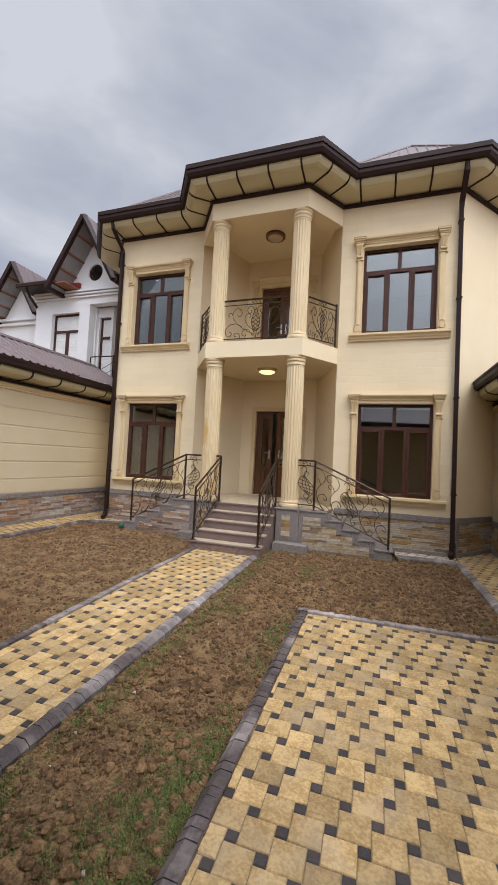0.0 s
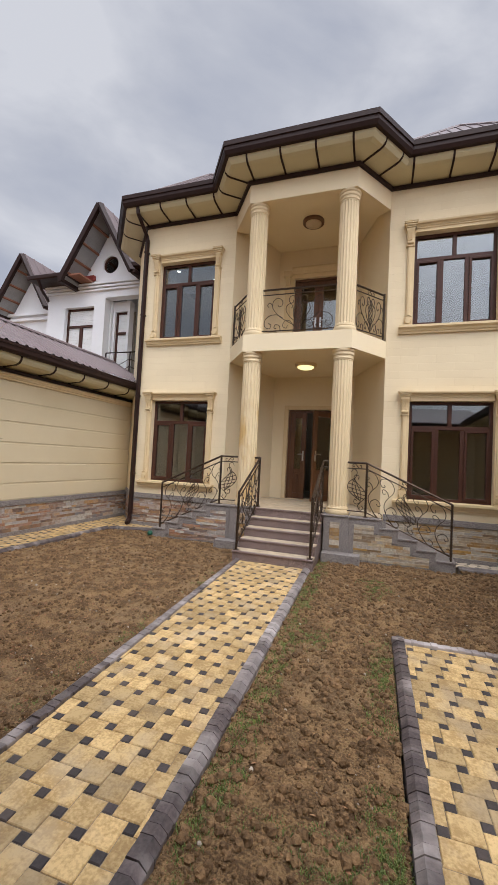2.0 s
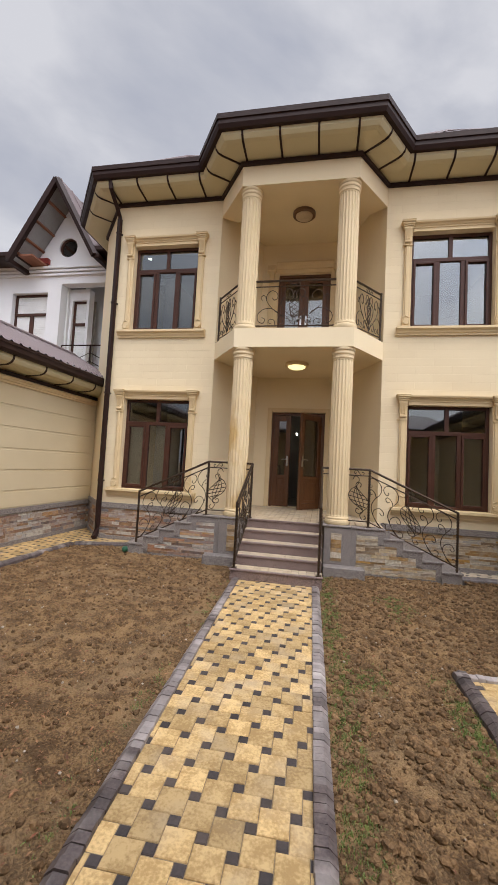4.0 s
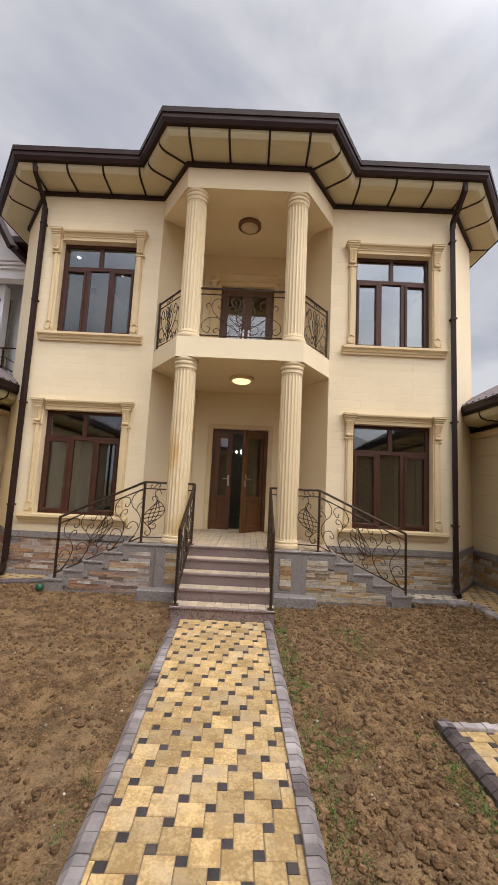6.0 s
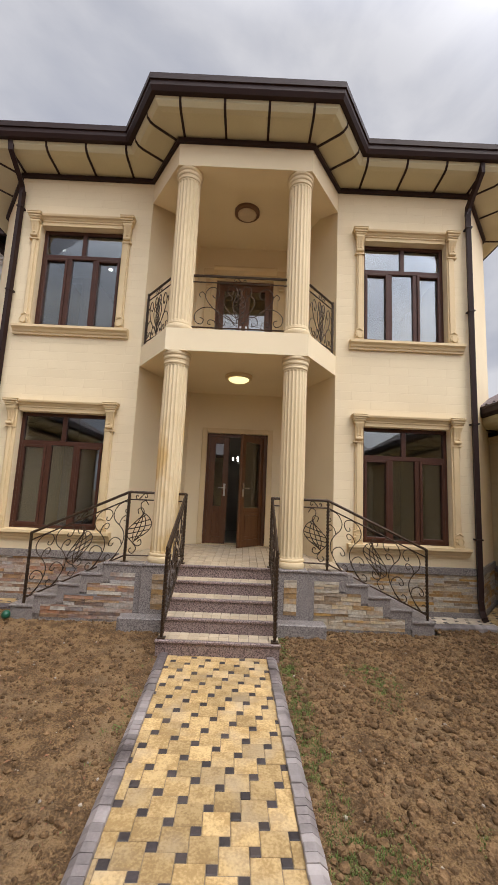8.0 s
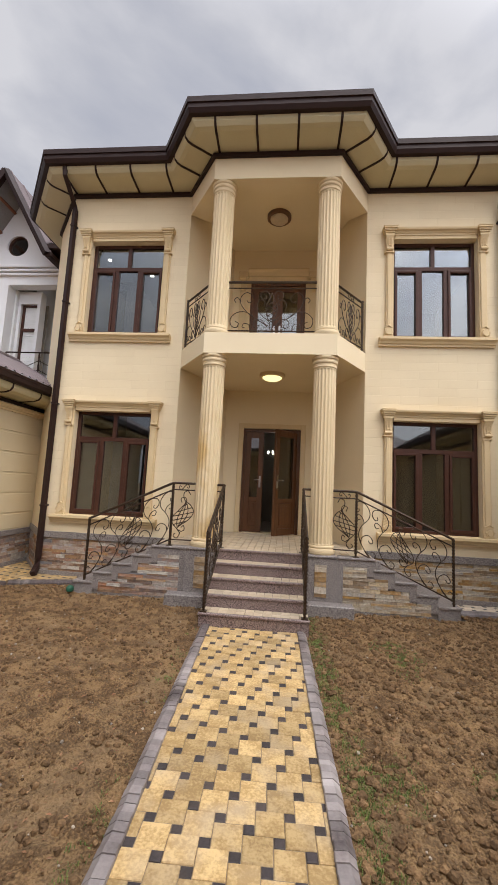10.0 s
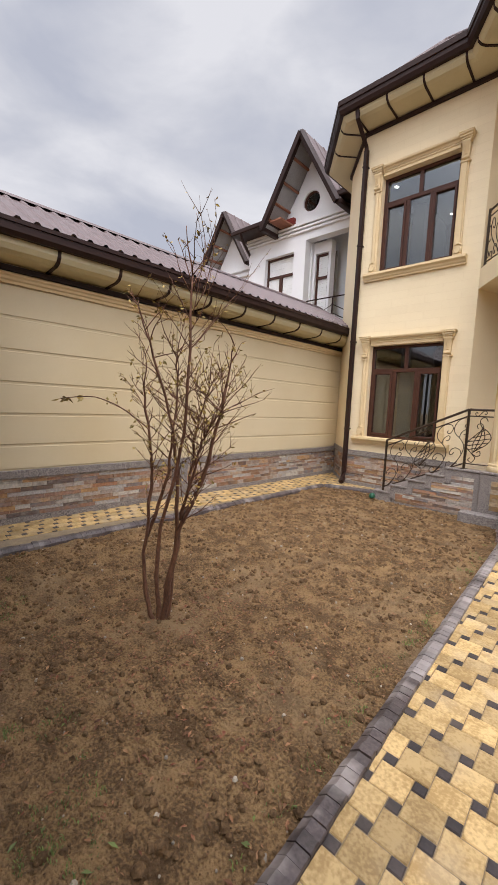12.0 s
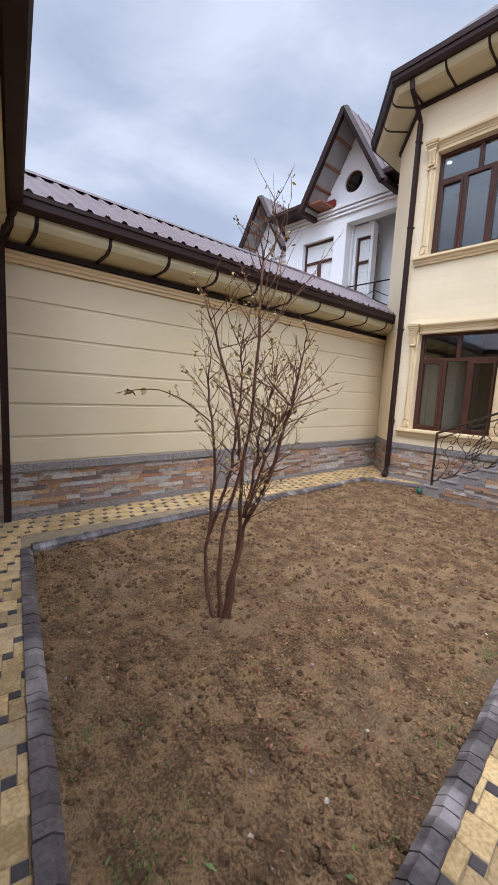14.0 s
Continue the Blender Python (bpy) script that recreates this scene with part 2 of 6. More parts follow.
GRANITE_RED = material("red_brown_granite", (0.30, 0.215, 0.195), (0.075, 0.052, 0.050), rough=0.4, scale=60, fine=130, spread=0.12, bump=0.06, depth=0.001, dirt=(0.34, 0.28, 0.24), dirt_amount=0.4)
TILE = material("beige_step_tile", (0.55, 0.45, 0.31), (0.46, 0.36, 0.24), rough=0.6, scale=5, fine=60, piece=0.15, dirt=(0.42, 0.38, 0.33), dirt_amount=0.4)
PAVER = material("yellow_stone_paver", (0.58, 0.405, 0.185), (0.38, 0.245, 0.095), rough=0.65, scale=11, fine=65, spread=0.16, bump=0.5, depth=0.006, piece=0.3, dirt=(0.44, 0.35, 0.235), dirt_amount=0.6)
PAVER_PALE = material("pale_stone_paver", (0.66, 0.56, 0.43), (0.52, 0.43, 0.31), rough=0.65, scale=11, fine=65, spread=0.16, bump=0.5, depth=0.006, piece=0.2, dirt=(0.55, 0.48, 0.40), dirt_amount=0.6)
PAVER_DARK = material("dark_stone_paver", (0.055, 0.043, 0.042), (0.035, 0.028, 0.028), rough=0.6, scale=7, fine=60, bump=0.3, depth=0.004, piece=0.3, dirt=(0.14, 0.10, 0.07), dirt_amount=0.4)
KERB = material("dark_grey_kerb_block", (0.125, 0.097, 0.092), (0.055, 0.042, 0.042), rough=0.55, scale=8, fine=60, bump=0.35, depth=0.004, piece=0.32, dirt=(0.42, 0.37, 0.345), dirt_amount=0.9)
KERB_PALE = material("cement_smeared_kerb_block", (0.17, 0.14, 0.132), (0.085, 0.068, 0.066), rough=0.6, scale=4.5, fine=60, bump=0.4, depth=0.004, piece=0.28, dirt=(0.47, 0.42, 0.40), dirt_amount=0.85)
for node in KERB_PALE.node_tree.nodes:
    if node.bl_idname == "ShaderNodeMapRange" and abs(node.inputs["From Max"].default_value - 0.72) < 1e-4:
        node.inputs["From Min"].default_value, node.inputs["From Max"].default_value = 0.40, 0.66
MORTAR = material("sandy_mortar", (0.30, 0.23, 0.14), (0.20, 0.15, 0.10), rough=0.95, scale=10, fine=90, bump=0.5, depth=0.004)
SOIL = material("brown_garden_soil", (0.275, 0.170, 0.081), (0.103, 0.060, 0.029), rough=0.95, scale=5.5, fine=70, bump=1.0, depth=0.03, spread=0.15, dirt=(0.27, 0.182, 0.10), dirt_amount=0.7, spec=0.2)
CLOD = material("soil_clod", (0.245, 0.148, 0.072), (0.085, 0.049, 0.024), rough=0.95, scale=15, fine=70, bump=0.8, depth=0.01, piece=0.3, spec=0.2)
PEBBLE = material("pale_pebble", (0.42, 0.36, 0.29), (0.30, 0.25, 0.19), rough=0.8, scale=20, fine=90, piece=0.4)
IRON = material("bronzed_black_iron", (0.045, 0.030, 0.022), (0.075, 0.048, 0.028), rough=0.42, scale=14, fine=90, bump=0.15, depth=0.001, metal=0.6)
WHITE = material("white_plaster", (0.80, 0.80, 0.81), (0.74, 0.74, 0.75), rough=0.85, scale=1.5, fine=70, bump=0.15, depth=0.003, dirt=(0.62, 0.61, 0.60), dirt_amount=0.3, spec=0.2)
RAW_WOOD = material("raw_board", (0.32, 0.13, 0.075), (0.22, 0.09, 0.055), rough=0.8, scale=3, fine=40, stretch=(3, 0.6, 3))
FOIL = material("grey_roof_membrane", (0.34, 0.33, 0.32), (0.27, 0.26, 0.25), rough=0.8, scale=3, fine=40)
RED_FOAM = material("red_painted_board", (0.25, 0.03, 0.02), (0.16, 0.02, 0.015), rough=0.8)
BARK = material("brown_bark", (0.17, 0.075, 0.04), (0.07, 0.030, 0.018), rough=0.85, scale=22, fine=120, bump=0.6, depth=0.004, stretch=(1, 1, 0.35))
LEAF = material("yellowing_leaf", (0.44, 0.29, 0.07), (0.26, 0.20, 0.05), rough=0.6, scale=9, fine=40, piece=0.5)
LITTER = material("dry_leaf_litter", (0.17, 0.048, 0.025), (0.33, 0.19, 0.09), rough=0.85, scale=12, fine=40, piece=0.5)
GRASS = material("green_grass", (0.17, 0.215, 0.045), (0.10, 0.14, 0.03), rough=0.6, scale=6, fine=40, piece=0.4)
ROOM = material("room_paint", (0.30, 0.27, 0.22), (0.26, 0.23, 0.19), rough=0.8, scale=2, fine=40)
CURTAIN = material("white_blind", (0.8, 0.8, 0.79), (0.7, 0.7, 0.69), rough=0.8, scale=3, fine=40)
CHROME = material("satin_steel", (0.6, 0.6, 0.58), rough=0.3, metal=1.0, bump=0)
LAMP_ON = glow_material("lit_lamp_glass", (1.0, 0.90, 0.46), 1.5)
LAMP_OFF = material("opal_lamp_glass", (0.62, 0.50, 0.34), rough=0.4, bump=0)
LAMP_RIM = material("walnut_lamp_rim", (0.16, 0.075, 0.035), rough=0.4, bump=0)
SPOT = glow_material("ceiling_spot_glass", (1.0, 0.97, 0.9), 9.0)
PLASTIC_GREEN = material("green_plastic", (0.01, 0.09, 0.05), rough=0.4, bump=0)
STONES = stone_material("split_stone", [(0.42, 0.39, 0.35), (0.24, 0.12, 0.06), (0.54, 0.50, 0.43), (0.13, 0.09, 0.075), (0.46, 0.26, 0.11), (0.40, 0.38, 0.36), (0.36, 0.17, 0.085), (0.20, 0.19, 0.19)])
STONES_PALE = stone_material("pale_split_stone", [(0.48, 0.43, 0.34), (0.34, 0.19, 0.06), (0.54, 0.48, 0.39), (0.22, 0.15, 0.09), (0.46, 0.26, 0.07), (0.38, 0.35, 0.31), (0.52, 0.40, 0.24)])

CX = -2.486


# ---- mesh helpers ----
class Shape:
    """Collects pieces of one mesh."""

    def __init__(self):
        self.v, self.f = [], []

    def poly(self, pts, faces):
        k = len(self.v)
        self.v += [tuple(p) for p in pts]
        self.f += [tuple(k + i for i in f) for f in faces]
        return self

    def box(self, x0, x1, y0, y1, z0, z1, m=None):
        p = [(x, y, z) for z in (z0, z1) for x, y in ((x0, y0), (x1, y0), (x1, y1), (x0, y1))]
        if m is not None:
            p = [tuple(m @ Vector(q)) for q in p]
        return self.poly(p, [(3, 2, 1, 0), (4, 5, 6, 7), (0, 1, 5, 4), (1, 2, 6, 5), (2, 3, 7, 6), (3, 0, 4, 7)])

    def prism(self, ring, z0, z1, inset=0.0, m=None):
        """A ring in plan drawn up from z0 to z1, its top edge chamfered by inset."""
        n = len(ring)
        cx, cy = sum(p[0] for p in ring) / n, sum(p[1] for p in ring) / n
        pts = [(x, y, z0) for x, y in ring] + [(x, y, z1 - inset) for x, y in ring]
        fs = [(i, (i + 1) % n, n + (i + 1) % n, n + i) for i in range(n)] + [tuple(reversed(range(n)))]
        top = n
        if inset:
            for x, y in ring:
                d = math.hypot(x - cx, y - cy) or 1
                k = max(0, 1 - 1.4 * inset / d)
                pts.append((cx + (x - cx) * k, cy + (y - cy) * k, z1))
            fs += [(n + i, n + (i + 1) % n, 2 * n + (i + 1) % n, 2 * n + i) for i in range(n)]
            top = 2 * n
        fs.append(tuple(top + i for i in range(n)))
        if m is not None:
            pts = [tuple(m @ Vector(q)) for q in pts]
        return self.poly(pts, fs)

    def lathe(self, prof, x, y, seg=24, flutes=0, depth=0.0):
        """A profile of (radius, z) turned round a vertical axis; flutes cut the radius."""
        n = seg
        pts = []
        for r, z, *fl in prof:
            for i in range(n):
                a = 2 * math.pi * i / n
                q = r
                if flutes and fl and fl[0]:
                    q = r - depth * max(0.0, (abs(math.sin(a * flutes / 2)) - 0.3) / 0.7) ** 0.6
                pts.append((x + q * math.cos(a), y + q * math.sin(a), z))
        fs = [(k * n + i, k * n + (i + 1) % n, (k + 1) * n + (i + 1) % n, (k + 1) * n + i) for k in range(len(prof) - 1) for i in range(n)]
        fs += [tuple(reversed(range(n))), tuple((len(prof) - 1) * n + i for i in range(n))]
        return self.poly(pts, fs)

    def sweep(self, path, prof, closed=True):
        """A profile of (offset to the right of the path, z) drawn along a plan path with mitred corners."""
        rows = []
        for i, p in enumerate(path):
            p = Vector(p)
            a = (p - Vector(path[i - 1])).normalized() if i else None
            b = (Vector(path[i + 1]) - p).normalized() if i + 1 < len(path) else None
            na = Vector((a.y, -a.x)) if a is not None else None
            nb = Vector((b.y, -b.x)) if b is not None else None
            if na is None or nb is None:
                d = na or nb
            else:
                d = (na + nb)
                d = d / (d.dot(na))
            rows.append([(p.x + d.x * o, p.y + d.y * o, z) for o, z in prof])
        n = len(prof)
        pts = [q for r in rows for q in r]
        last = n if closed else n - 1
        fs = [(k * n + i, k * n + (i + 1) % n, (k + 1) * n + (i + 1) % n, (k + 1) * n + i) for k in range(len(rows) - 1) for i in range(last)]
        if closed:
            fs += [tuple(range(n)), tuple(reversed([(len(rows) - 1) * n + i for i in range(n)]))]
        return self.poly(pts, fs)

    def tube(self, pts, radii, seg=6):
        """A tapered tube through points."""
        k0 = len(self.v)
        up = Vector((0.31, 0.17, 0.93))
        P = [Vector(p) for p in pts]
        for i, p in enumerate(P):
            t = (P[min(i + 1, len(P) - 1)] - P[max(i - 1, 0)]).normalized()
            s = t.cross(up)
            if s.length < 0.05:
                s = t.cross(Vector((1, 0, 0)))
            s.normalize()
            w = t.cross(s)
            r = radii[i] if hasattr(radii, "__len__") else radii
            for j in range(seg):
                a = 2 * math.pi * j / seg
                self.v.append(tuple(p + s * (r * math.cos(a)) + w * (r * math.sin(a))))
        for i in range(len(P) - 1):
            for j in range(seg):
                self.f.append((k0 + i * seg + j, k0 + i * seg + (j + 1) % seg, k0 + (i + 1) * seg + (j + 1) % seg, k0 + (i + 1) * seg + j))
        e = k0 + (len(P) - 1) * seg
        self.f += [tuple(reversed(range(k0, k0 + seg))), tuple(range(e, e + seg))]
        return self

    def data(self, name, mat, smooth=False, bevel=0.0):
        me = bpy.data.meshes.new(name)
        me.from_pydata(self.v, [], self.f)
        bm = bmesh.new()
        bm.from_mesh(me)
        bmesh.ops.recalc_face_normals(bm, faces=bm.faces)
        if bevel:
            bmesh.ops.bevel(bm, geom=[e for e in bm.edges if len(e.link_faces) == 2 and e.calc_face_angle(0) > 0.6], offset=bevel, segments=1, affect="EDGES", clamp_overlap=True)
        bm.to_mesh(me)
        bm.free()
        me.materials.append(mat)
        if smooth:
            for p in me.polygons:
                p.use_smooth = True
        me.update()
        return me

    def make(self, name, mat, parent=None, smooth=False, bevel=0.0, **tags):
        ob = new(name, self.data(name, mat, smooth, bevel))
        if parent is not None:
            ob.parent = parent
        return tagged(ob, **tags)


def base(name, x=0, y=0, z=0, **tags):
    ob = new(name)
    ob.location = (x, y, z)
    ob.empty_display_size = 0.1
    return tagged(ob, **tags)


def cells(s0, s1, z0, z1, holes):
    """Rectangles that fill s0..s1 by z0..z1 but for the holes."""
    ss = sorted({s0, s1, *[h[0] for h in holes], *[h[1] for h in holes]})
    zs = sorted({z0, z1, *[h[2] for h in holes], *[h[3] for h in holes]})
    for a, b in zip(ss, ss[1:]):
        run = None
        for c, d in zip(zs, zs[1:]):
            inside = any(h[0] <= a and b <= h[1] and h[2] <= c and d <= h[3] for h in holes)
            if inside:
                if run:
                    yield (a, b, *run)
                run = None
            else:
                run = (run[0], d) if run else (c, d)
        if run:
            yield (a, b, *run)


def along(p0, p1):
    """A frame whose x runs from p0 to p1 in plan, y to the left of it (inwards)."""
    d = Vector((p1[0] - p0[0], p1[1] - p0[1]))
    return Matrix.Translation((p0[0], p0[1], 0)) @ Matrix.Rotation(math.atan2(d.y, d.x), 4, "Z"), d.length


def wall(name, p0, p1, z0, z1, thick, holes, mat, label):
    m, n = along(p0, p1)
    s = Shape()
    for a, b, c, d in cells(0, n, z0, z1, holes):
        s.box(a, b, 0, thick, c, d, m)
    return s.make(name, mat, kind="structure", label=label)


def place(ob, m):
    ob.matrix_basis = m
    return ob

# ---- ground, beds and kerbs ----
PAVE, SOIL_Z = 0.05, 0.015
g = Shape()
g.box(-600, 600, -600, 600, -0.6, -0.05)
g.make("ground", SOIL, kind="structure", label="bare earth reaching out to the horizon")


def inside(poly, x, y):
    ok = False
    for i in range(len(poly)):
        (x0, y0), (x1, y1) = poly[i - 1], poly[i]
        if (y0 > y) != (y1 > y) and x < (x1 - x0) * (y - y0) / (y1 - y0) + x0:
            ok = not ok
    return ok


def path_l(y):
    return -2.86 - 0.047 * (y - 1.0)


def path_r(y):
    return -1.73 - 0.024 * (y - 1.0)


def near_line(x):
    return 0.93 - 0.207 * (x + 3.7)


BED_LEFT = [(-6.40, near_line(-6.4)), (path_l(0.8), near_line(path_l(0.8))), (path_l(6.3), 6.3), (path_l(6.3), 7.35), (-5.35, 7.35), (-5.35, 7.72), (-6.38, 7.45)]
BED_RIGHT = [(path_r(0.6), near_line(-1.7)), (-0.76, near_line(-0.76)), (-0.78, 4.38), (1.38, 4.46), (1.33, 7.62), (0.4, 7.60), (0.4, 7.33), (path_r(6.3), 7.33), (path_r(6.3), 6.3)]


def bed(name, poly, step, label):
    """Dug soil: a sheet of fine cells, heaved by noise and rough clods."""
    xs, ys = [p[0] for p in poly], [p[1] for p in poly]
    x0, x1, y0, y1 = min(xs) - 0.04, max(xs) + 0.04, min(ys) - 0.04, max(ys) + 0.04
    nx, ny = int((x1 - x0) / step), int((y1 - y0) / step)
    v, f, keep = [], [], {}
    big = [(x + (x - sum(xs) / len(xs)) * 0.012, y + (y - sum(ys) / len(ys)) * 0.012) for x, y in poly]
    for j in range(ny + 1):
        for i in range(nx + 1):
            x, y = x0 + i * step, y0 + j * step
            h = 0.022 * noise.noise((x * 1.1, y * 1.1, 0)) + 0.016 * noise.noise((x * 3.7, y * 3.7, 3)) + (0.012 + 0.03 * max(0, min(1, 0.5 + 1.6 * noise.noise((x * 0.8, y * 0.8, 5))))) * (abs(noise.noise((x * 11, y * 8, 7))) + 0.7 * abs(noise.noise((x * 23, y * 25, 2))) - 0.25)
            v.append((x, y, SOIL_Z + h))
    for j in range(ny):
        for i in range(nx):
            if inside(big, x0 + (i + 0.5) * step, y0 + (j + 0.5) * step):
                k = j * (nx + 1) + i
                f.append((k, k + 1, k + nx + 2, k + nx + 1))
    s = Shape()
    s.v, s.f = v, f
    me = s.data(name, SOIL, smooth=name.endswith("1"))
    bm = bmesh.new()
    bm.from_mesh(me)
    bmesh.ops.delete(bm, geom=[q for q in bm.verts if not q.link_faces], context="VERTS")
    bm.to_mesh(me)
    bm.free()
    return tagged(new(name, me), kind="structure", label=label)


bed("ground_bed_1", BED_LEFT, 0.02, "dug brown garden soil with clods and dry leaves")
bed("ground_bed_2", BED_RIGHT, 0.022, "dug brown garden soil with patches of grass")

# ---- house plan (x from the house's middle line) ----
def hx(u):
    return CX + u


YF, YB, YN = 8.13, 7.30, 9.65          # front wall, porch front, niche back
WU, NU, BU, DU = 3.87, 1.60, 1.02, 0.97  # wing corner, niche edge, porch corner, niche back corner
HU, HY = 4.78, 9.20                    # far end of the corner chamfers
EU, EY = 4.70, 9.30                    # where the low side buildings meet the house
PORCH, SLAB0, SLAB1, BEAM0, TOP = 0.775, 3.73, 4.06, 6.66, 7.10
BACK = 15.0
WIN_U, WIN_LOW, WIN_UP = (2.055, 3.455), (1.075, 2.91), (4.325, 6.13)

T = 0.34
for side, tag in ((-1, "west"), (1, "east")):
    if side < 0:
        p0, p1 = (hx(-WU), YF), (hx(-NU), YF)
        s0 = WU - WIN_U[1]
    else:
        p0, p1 = (hx(NU), YF), (hx(WU), YF)
        s0 = WIN_U[0] - NU
    s1 = s0 + WIN_U[1] - WIN_U[0]
    wall("wall_front_" + tag, p0, p1, 0, TOP + 0.2, T, [(s0, s1, *WIN_LOW), (s0, s1, *WIN_UP)], SIDING, "cream stucco house front with two tall windows")
    a, b = (hx(side * HU), HY), (hx(side * WU), YF)
    c, d = (hx(side * NU), YF), (hx(side * DU), YN)
    if side > 0:
        a, b, c, d = b, a, d, c
    wall("wall_corner_" + tag, a, b, 0, TOP + 0.2, T, [], STUCCO, "cream stucco slanted house corner")
    wall("wall_niche_" + tag, c, d, 0, TOP, T, [], STUCCO, "cream stucco slanted side of the porch niche")
    a, b = (hx(side * HU), BACK), (hx(side * HU), HY)
    if side > 0:
        a, b = b, a
    wall("wall_side_" + tag, a, b, 0, TOP + 0.2, T, [], STUCCO, "cream stucco house side")
DOOR_U = (-0.58, 0.62)
wall("wall_niche_back", (hx(-DU), YN), (hx(DU), YN), 0, TOP, T, [(DU + DOOR_U[0], DU + DOOR_U[1], PORCH, 2.93), (DU + DOOR_U[0], DU + DOOR_U[1], SLAB1, 6.2)], STUCCO, "cream stucco wall with the entrance and balcony doors")
wall("wall_back", (hx(HU), BACK), (hx(-HU), BACK), 0, TOP + 0.2, T, [], STUCCO, "cream stucco back of the house")

HEX = [(hx(-BU), YB), (hx(BU), YB), (hx(NU), YF), (hx(DU), YN), (hx(-DU), YN), (hx(-NU), YF)]
Shape().prism(HEX, SLAB0, SLAB1).make("balcony_slab", STUCCO, kind="structure", label="cream stucco balcony slab over the porch")
Shape().prism([(x, y + 0.1 if y < 8 else y) for x, y in HEX], 6.92, TOP - 0.01).make("ceiling_porch", STUCCO, kind="structure", label="cream stucco ceiling of the upper balcony")
bs = Shape()
bs.sweep([(hx(-NU), YF), (hx(-BU), YB), (hx(BU), YB), (hx(NU), YF)], [(0, BEAM0), (0, TOP), (-0.36, TOP), (-0.36, BEAM0)])
bs.make("porch_beam", STUCCO, kind="structure", label="cream stucco beam carried by the columns")

# floors, ceilings and partitions of the rooms
INNER = [(hx(-WU), YF + 0.3), (hx(-NU - 0.25), YF + 0.3), (hx(-DU - 0.2), YN + 0.3), (hx(DU + 0.2), YN + 0.3), (hx(NU + 0.25), YF + 0.3), (hx(WU), YF + 0.3), (hx(HU - 0.3), HY), (hx(HU - 0.3), BACK), (hx(-HU + 0.3), BACK), (hx(-HU + 0.3), HY)]
for nm, z0, z1 in (("floor_ground", 0.4, PORCH - 0.01), ("floor_upper", 3.6, 3.95), ("ceiling_upper", 6.88, 7.05)):
    Shape().prism(INNER, z0, z1).make(nm, ROOM, kind="structure", label="plain floor and ceiling deck inside the house")
for u in (-1.9, 1.9):
    Shape().box(hx(u) - 0.06, hx(u) + 0.06, YN + 0.4, BACK, PORCH, 6.9).make("wall_inner", ROOM, kind="structure", label="plain painted partition inside the house")
Shape().box(hx(-HU) + 0.1, hx(HU) - 0.1, 12.6, 12.7, PORCH, 6.9).make("wall_inner", ROOM, kind="structure", label="plain painted partition inside the house")

# ---- eaves ----
OUT = [(hx(-HU), BACK), (hx(-HU), HY), (hx(-WU), YF), (hx(-NU), YF), (hx(-BU), YB), (hx(BU), YB), (hx(NU), YF), (hx(WU), YF), (hx(HU), HY), (hx(HU), BACK)]
eave = base("house_eave", CX, YB, TOP, label="cream panelled soffit with dark battens and gutter", kind="structure")


def into(parent, ob):
    ob.parent = parent
    ob.matrix_parent_inverse = Matrix.Translation(parent.location).inverted()
    return ob


PROF = [(0.02, 7.10), (0.40, 7.12), (0.47, 7.14), (0.52, 7.19), (0.535, 7.26)]
s = Shape().sweep(OUT, PROF + [(0.3, 7.4), (0.0, 7.4)])
into(eave, s.make("soffit", SOFFIT, smooth=False))
s = Shape().sweep(OUT, [(0.003, 7.02), (0.055, 7.02), (0.055, 7.085), (0.003, 7.085)])
into(eave, s.make("wall_strip", BROWN))
s = Shape().sweep(OUT, [(0.53, 7.24), (0.60, 7.24), (0.635, 7.30), (0.635, 7.37), (0.655, 7.375), (0.655, 7.465), (0.60, 7.465), (0.56, 7.42), (0.40, 7.48), (0.40, 7.30)])
into(eave, s.make("gutter", BROWN))
bt = Shape()


def batten(shape, p, d, prof, w=0.018, t=0.012):
    """A dark strip that follows the soffit's profile outwards from the wall at p, along d."""
    side = Vector((-d.y, d.x)) / d.length * w
    pts = []
    for o, z in prof:
        q = Vector(p) + d * o
        for sg in (-1, 1):
            pts += [(q.x + sg * side.x, q.y + sg * side.y, z - t), (q.x + sg * side.x, q.y + sg * side.y, z + 0.01)]
    fs = []
    for i in range(len(prof) - 1):
        a, b = 4 * i, 4 * i + 4
        fs += [(a, a + 2, b + 2, b), (a, b, b + 1, a + 1), (a + 2, a + 3, b + 3, b + 2)]
    shape.poly(pts, fs)


for i, (a, b) in enumerate(zip(OUT, OUT[1:])):
    a, b = Vector(a), Vector(b)
    d = (b - a).normalized()
    nrm = Vector((d.y, -d.x))
    n = (b - a).length
    if i == 4:
        spots = [n * k for k in (0.035, 0.345, 0.655, 0.965)]
    elif i in (2, 6):
        spots = [0.36, 1.01, 1.65, 2.24] if i == 6 else [n - 0.36, n - 1.01, n - 1.65, n - 2.24]
    elif i in (3, 5):
        spots = [0.05, 0.55] if i == 5 else [n - 0.05, n - 0.55]
    elif i in (1, 7):
        spots = [0.06, 0.75] if i == 7 else [n - 0.06, n - 0.75]
    else:
        spots = [0.1 + 0.65 * k for k in range(8)]
    for q in spots:
        batten(bt, a + d * q, nrm, PROF)
into(eave, bt.make("batten", BROWN))

# ---- roof ----
rf = base("house_roof", CX, 10, 7.45, label="dark brown metal hipped roof", kind="structure")


def edge(u, y, z=7.43):
    return (hx(u), y, z)


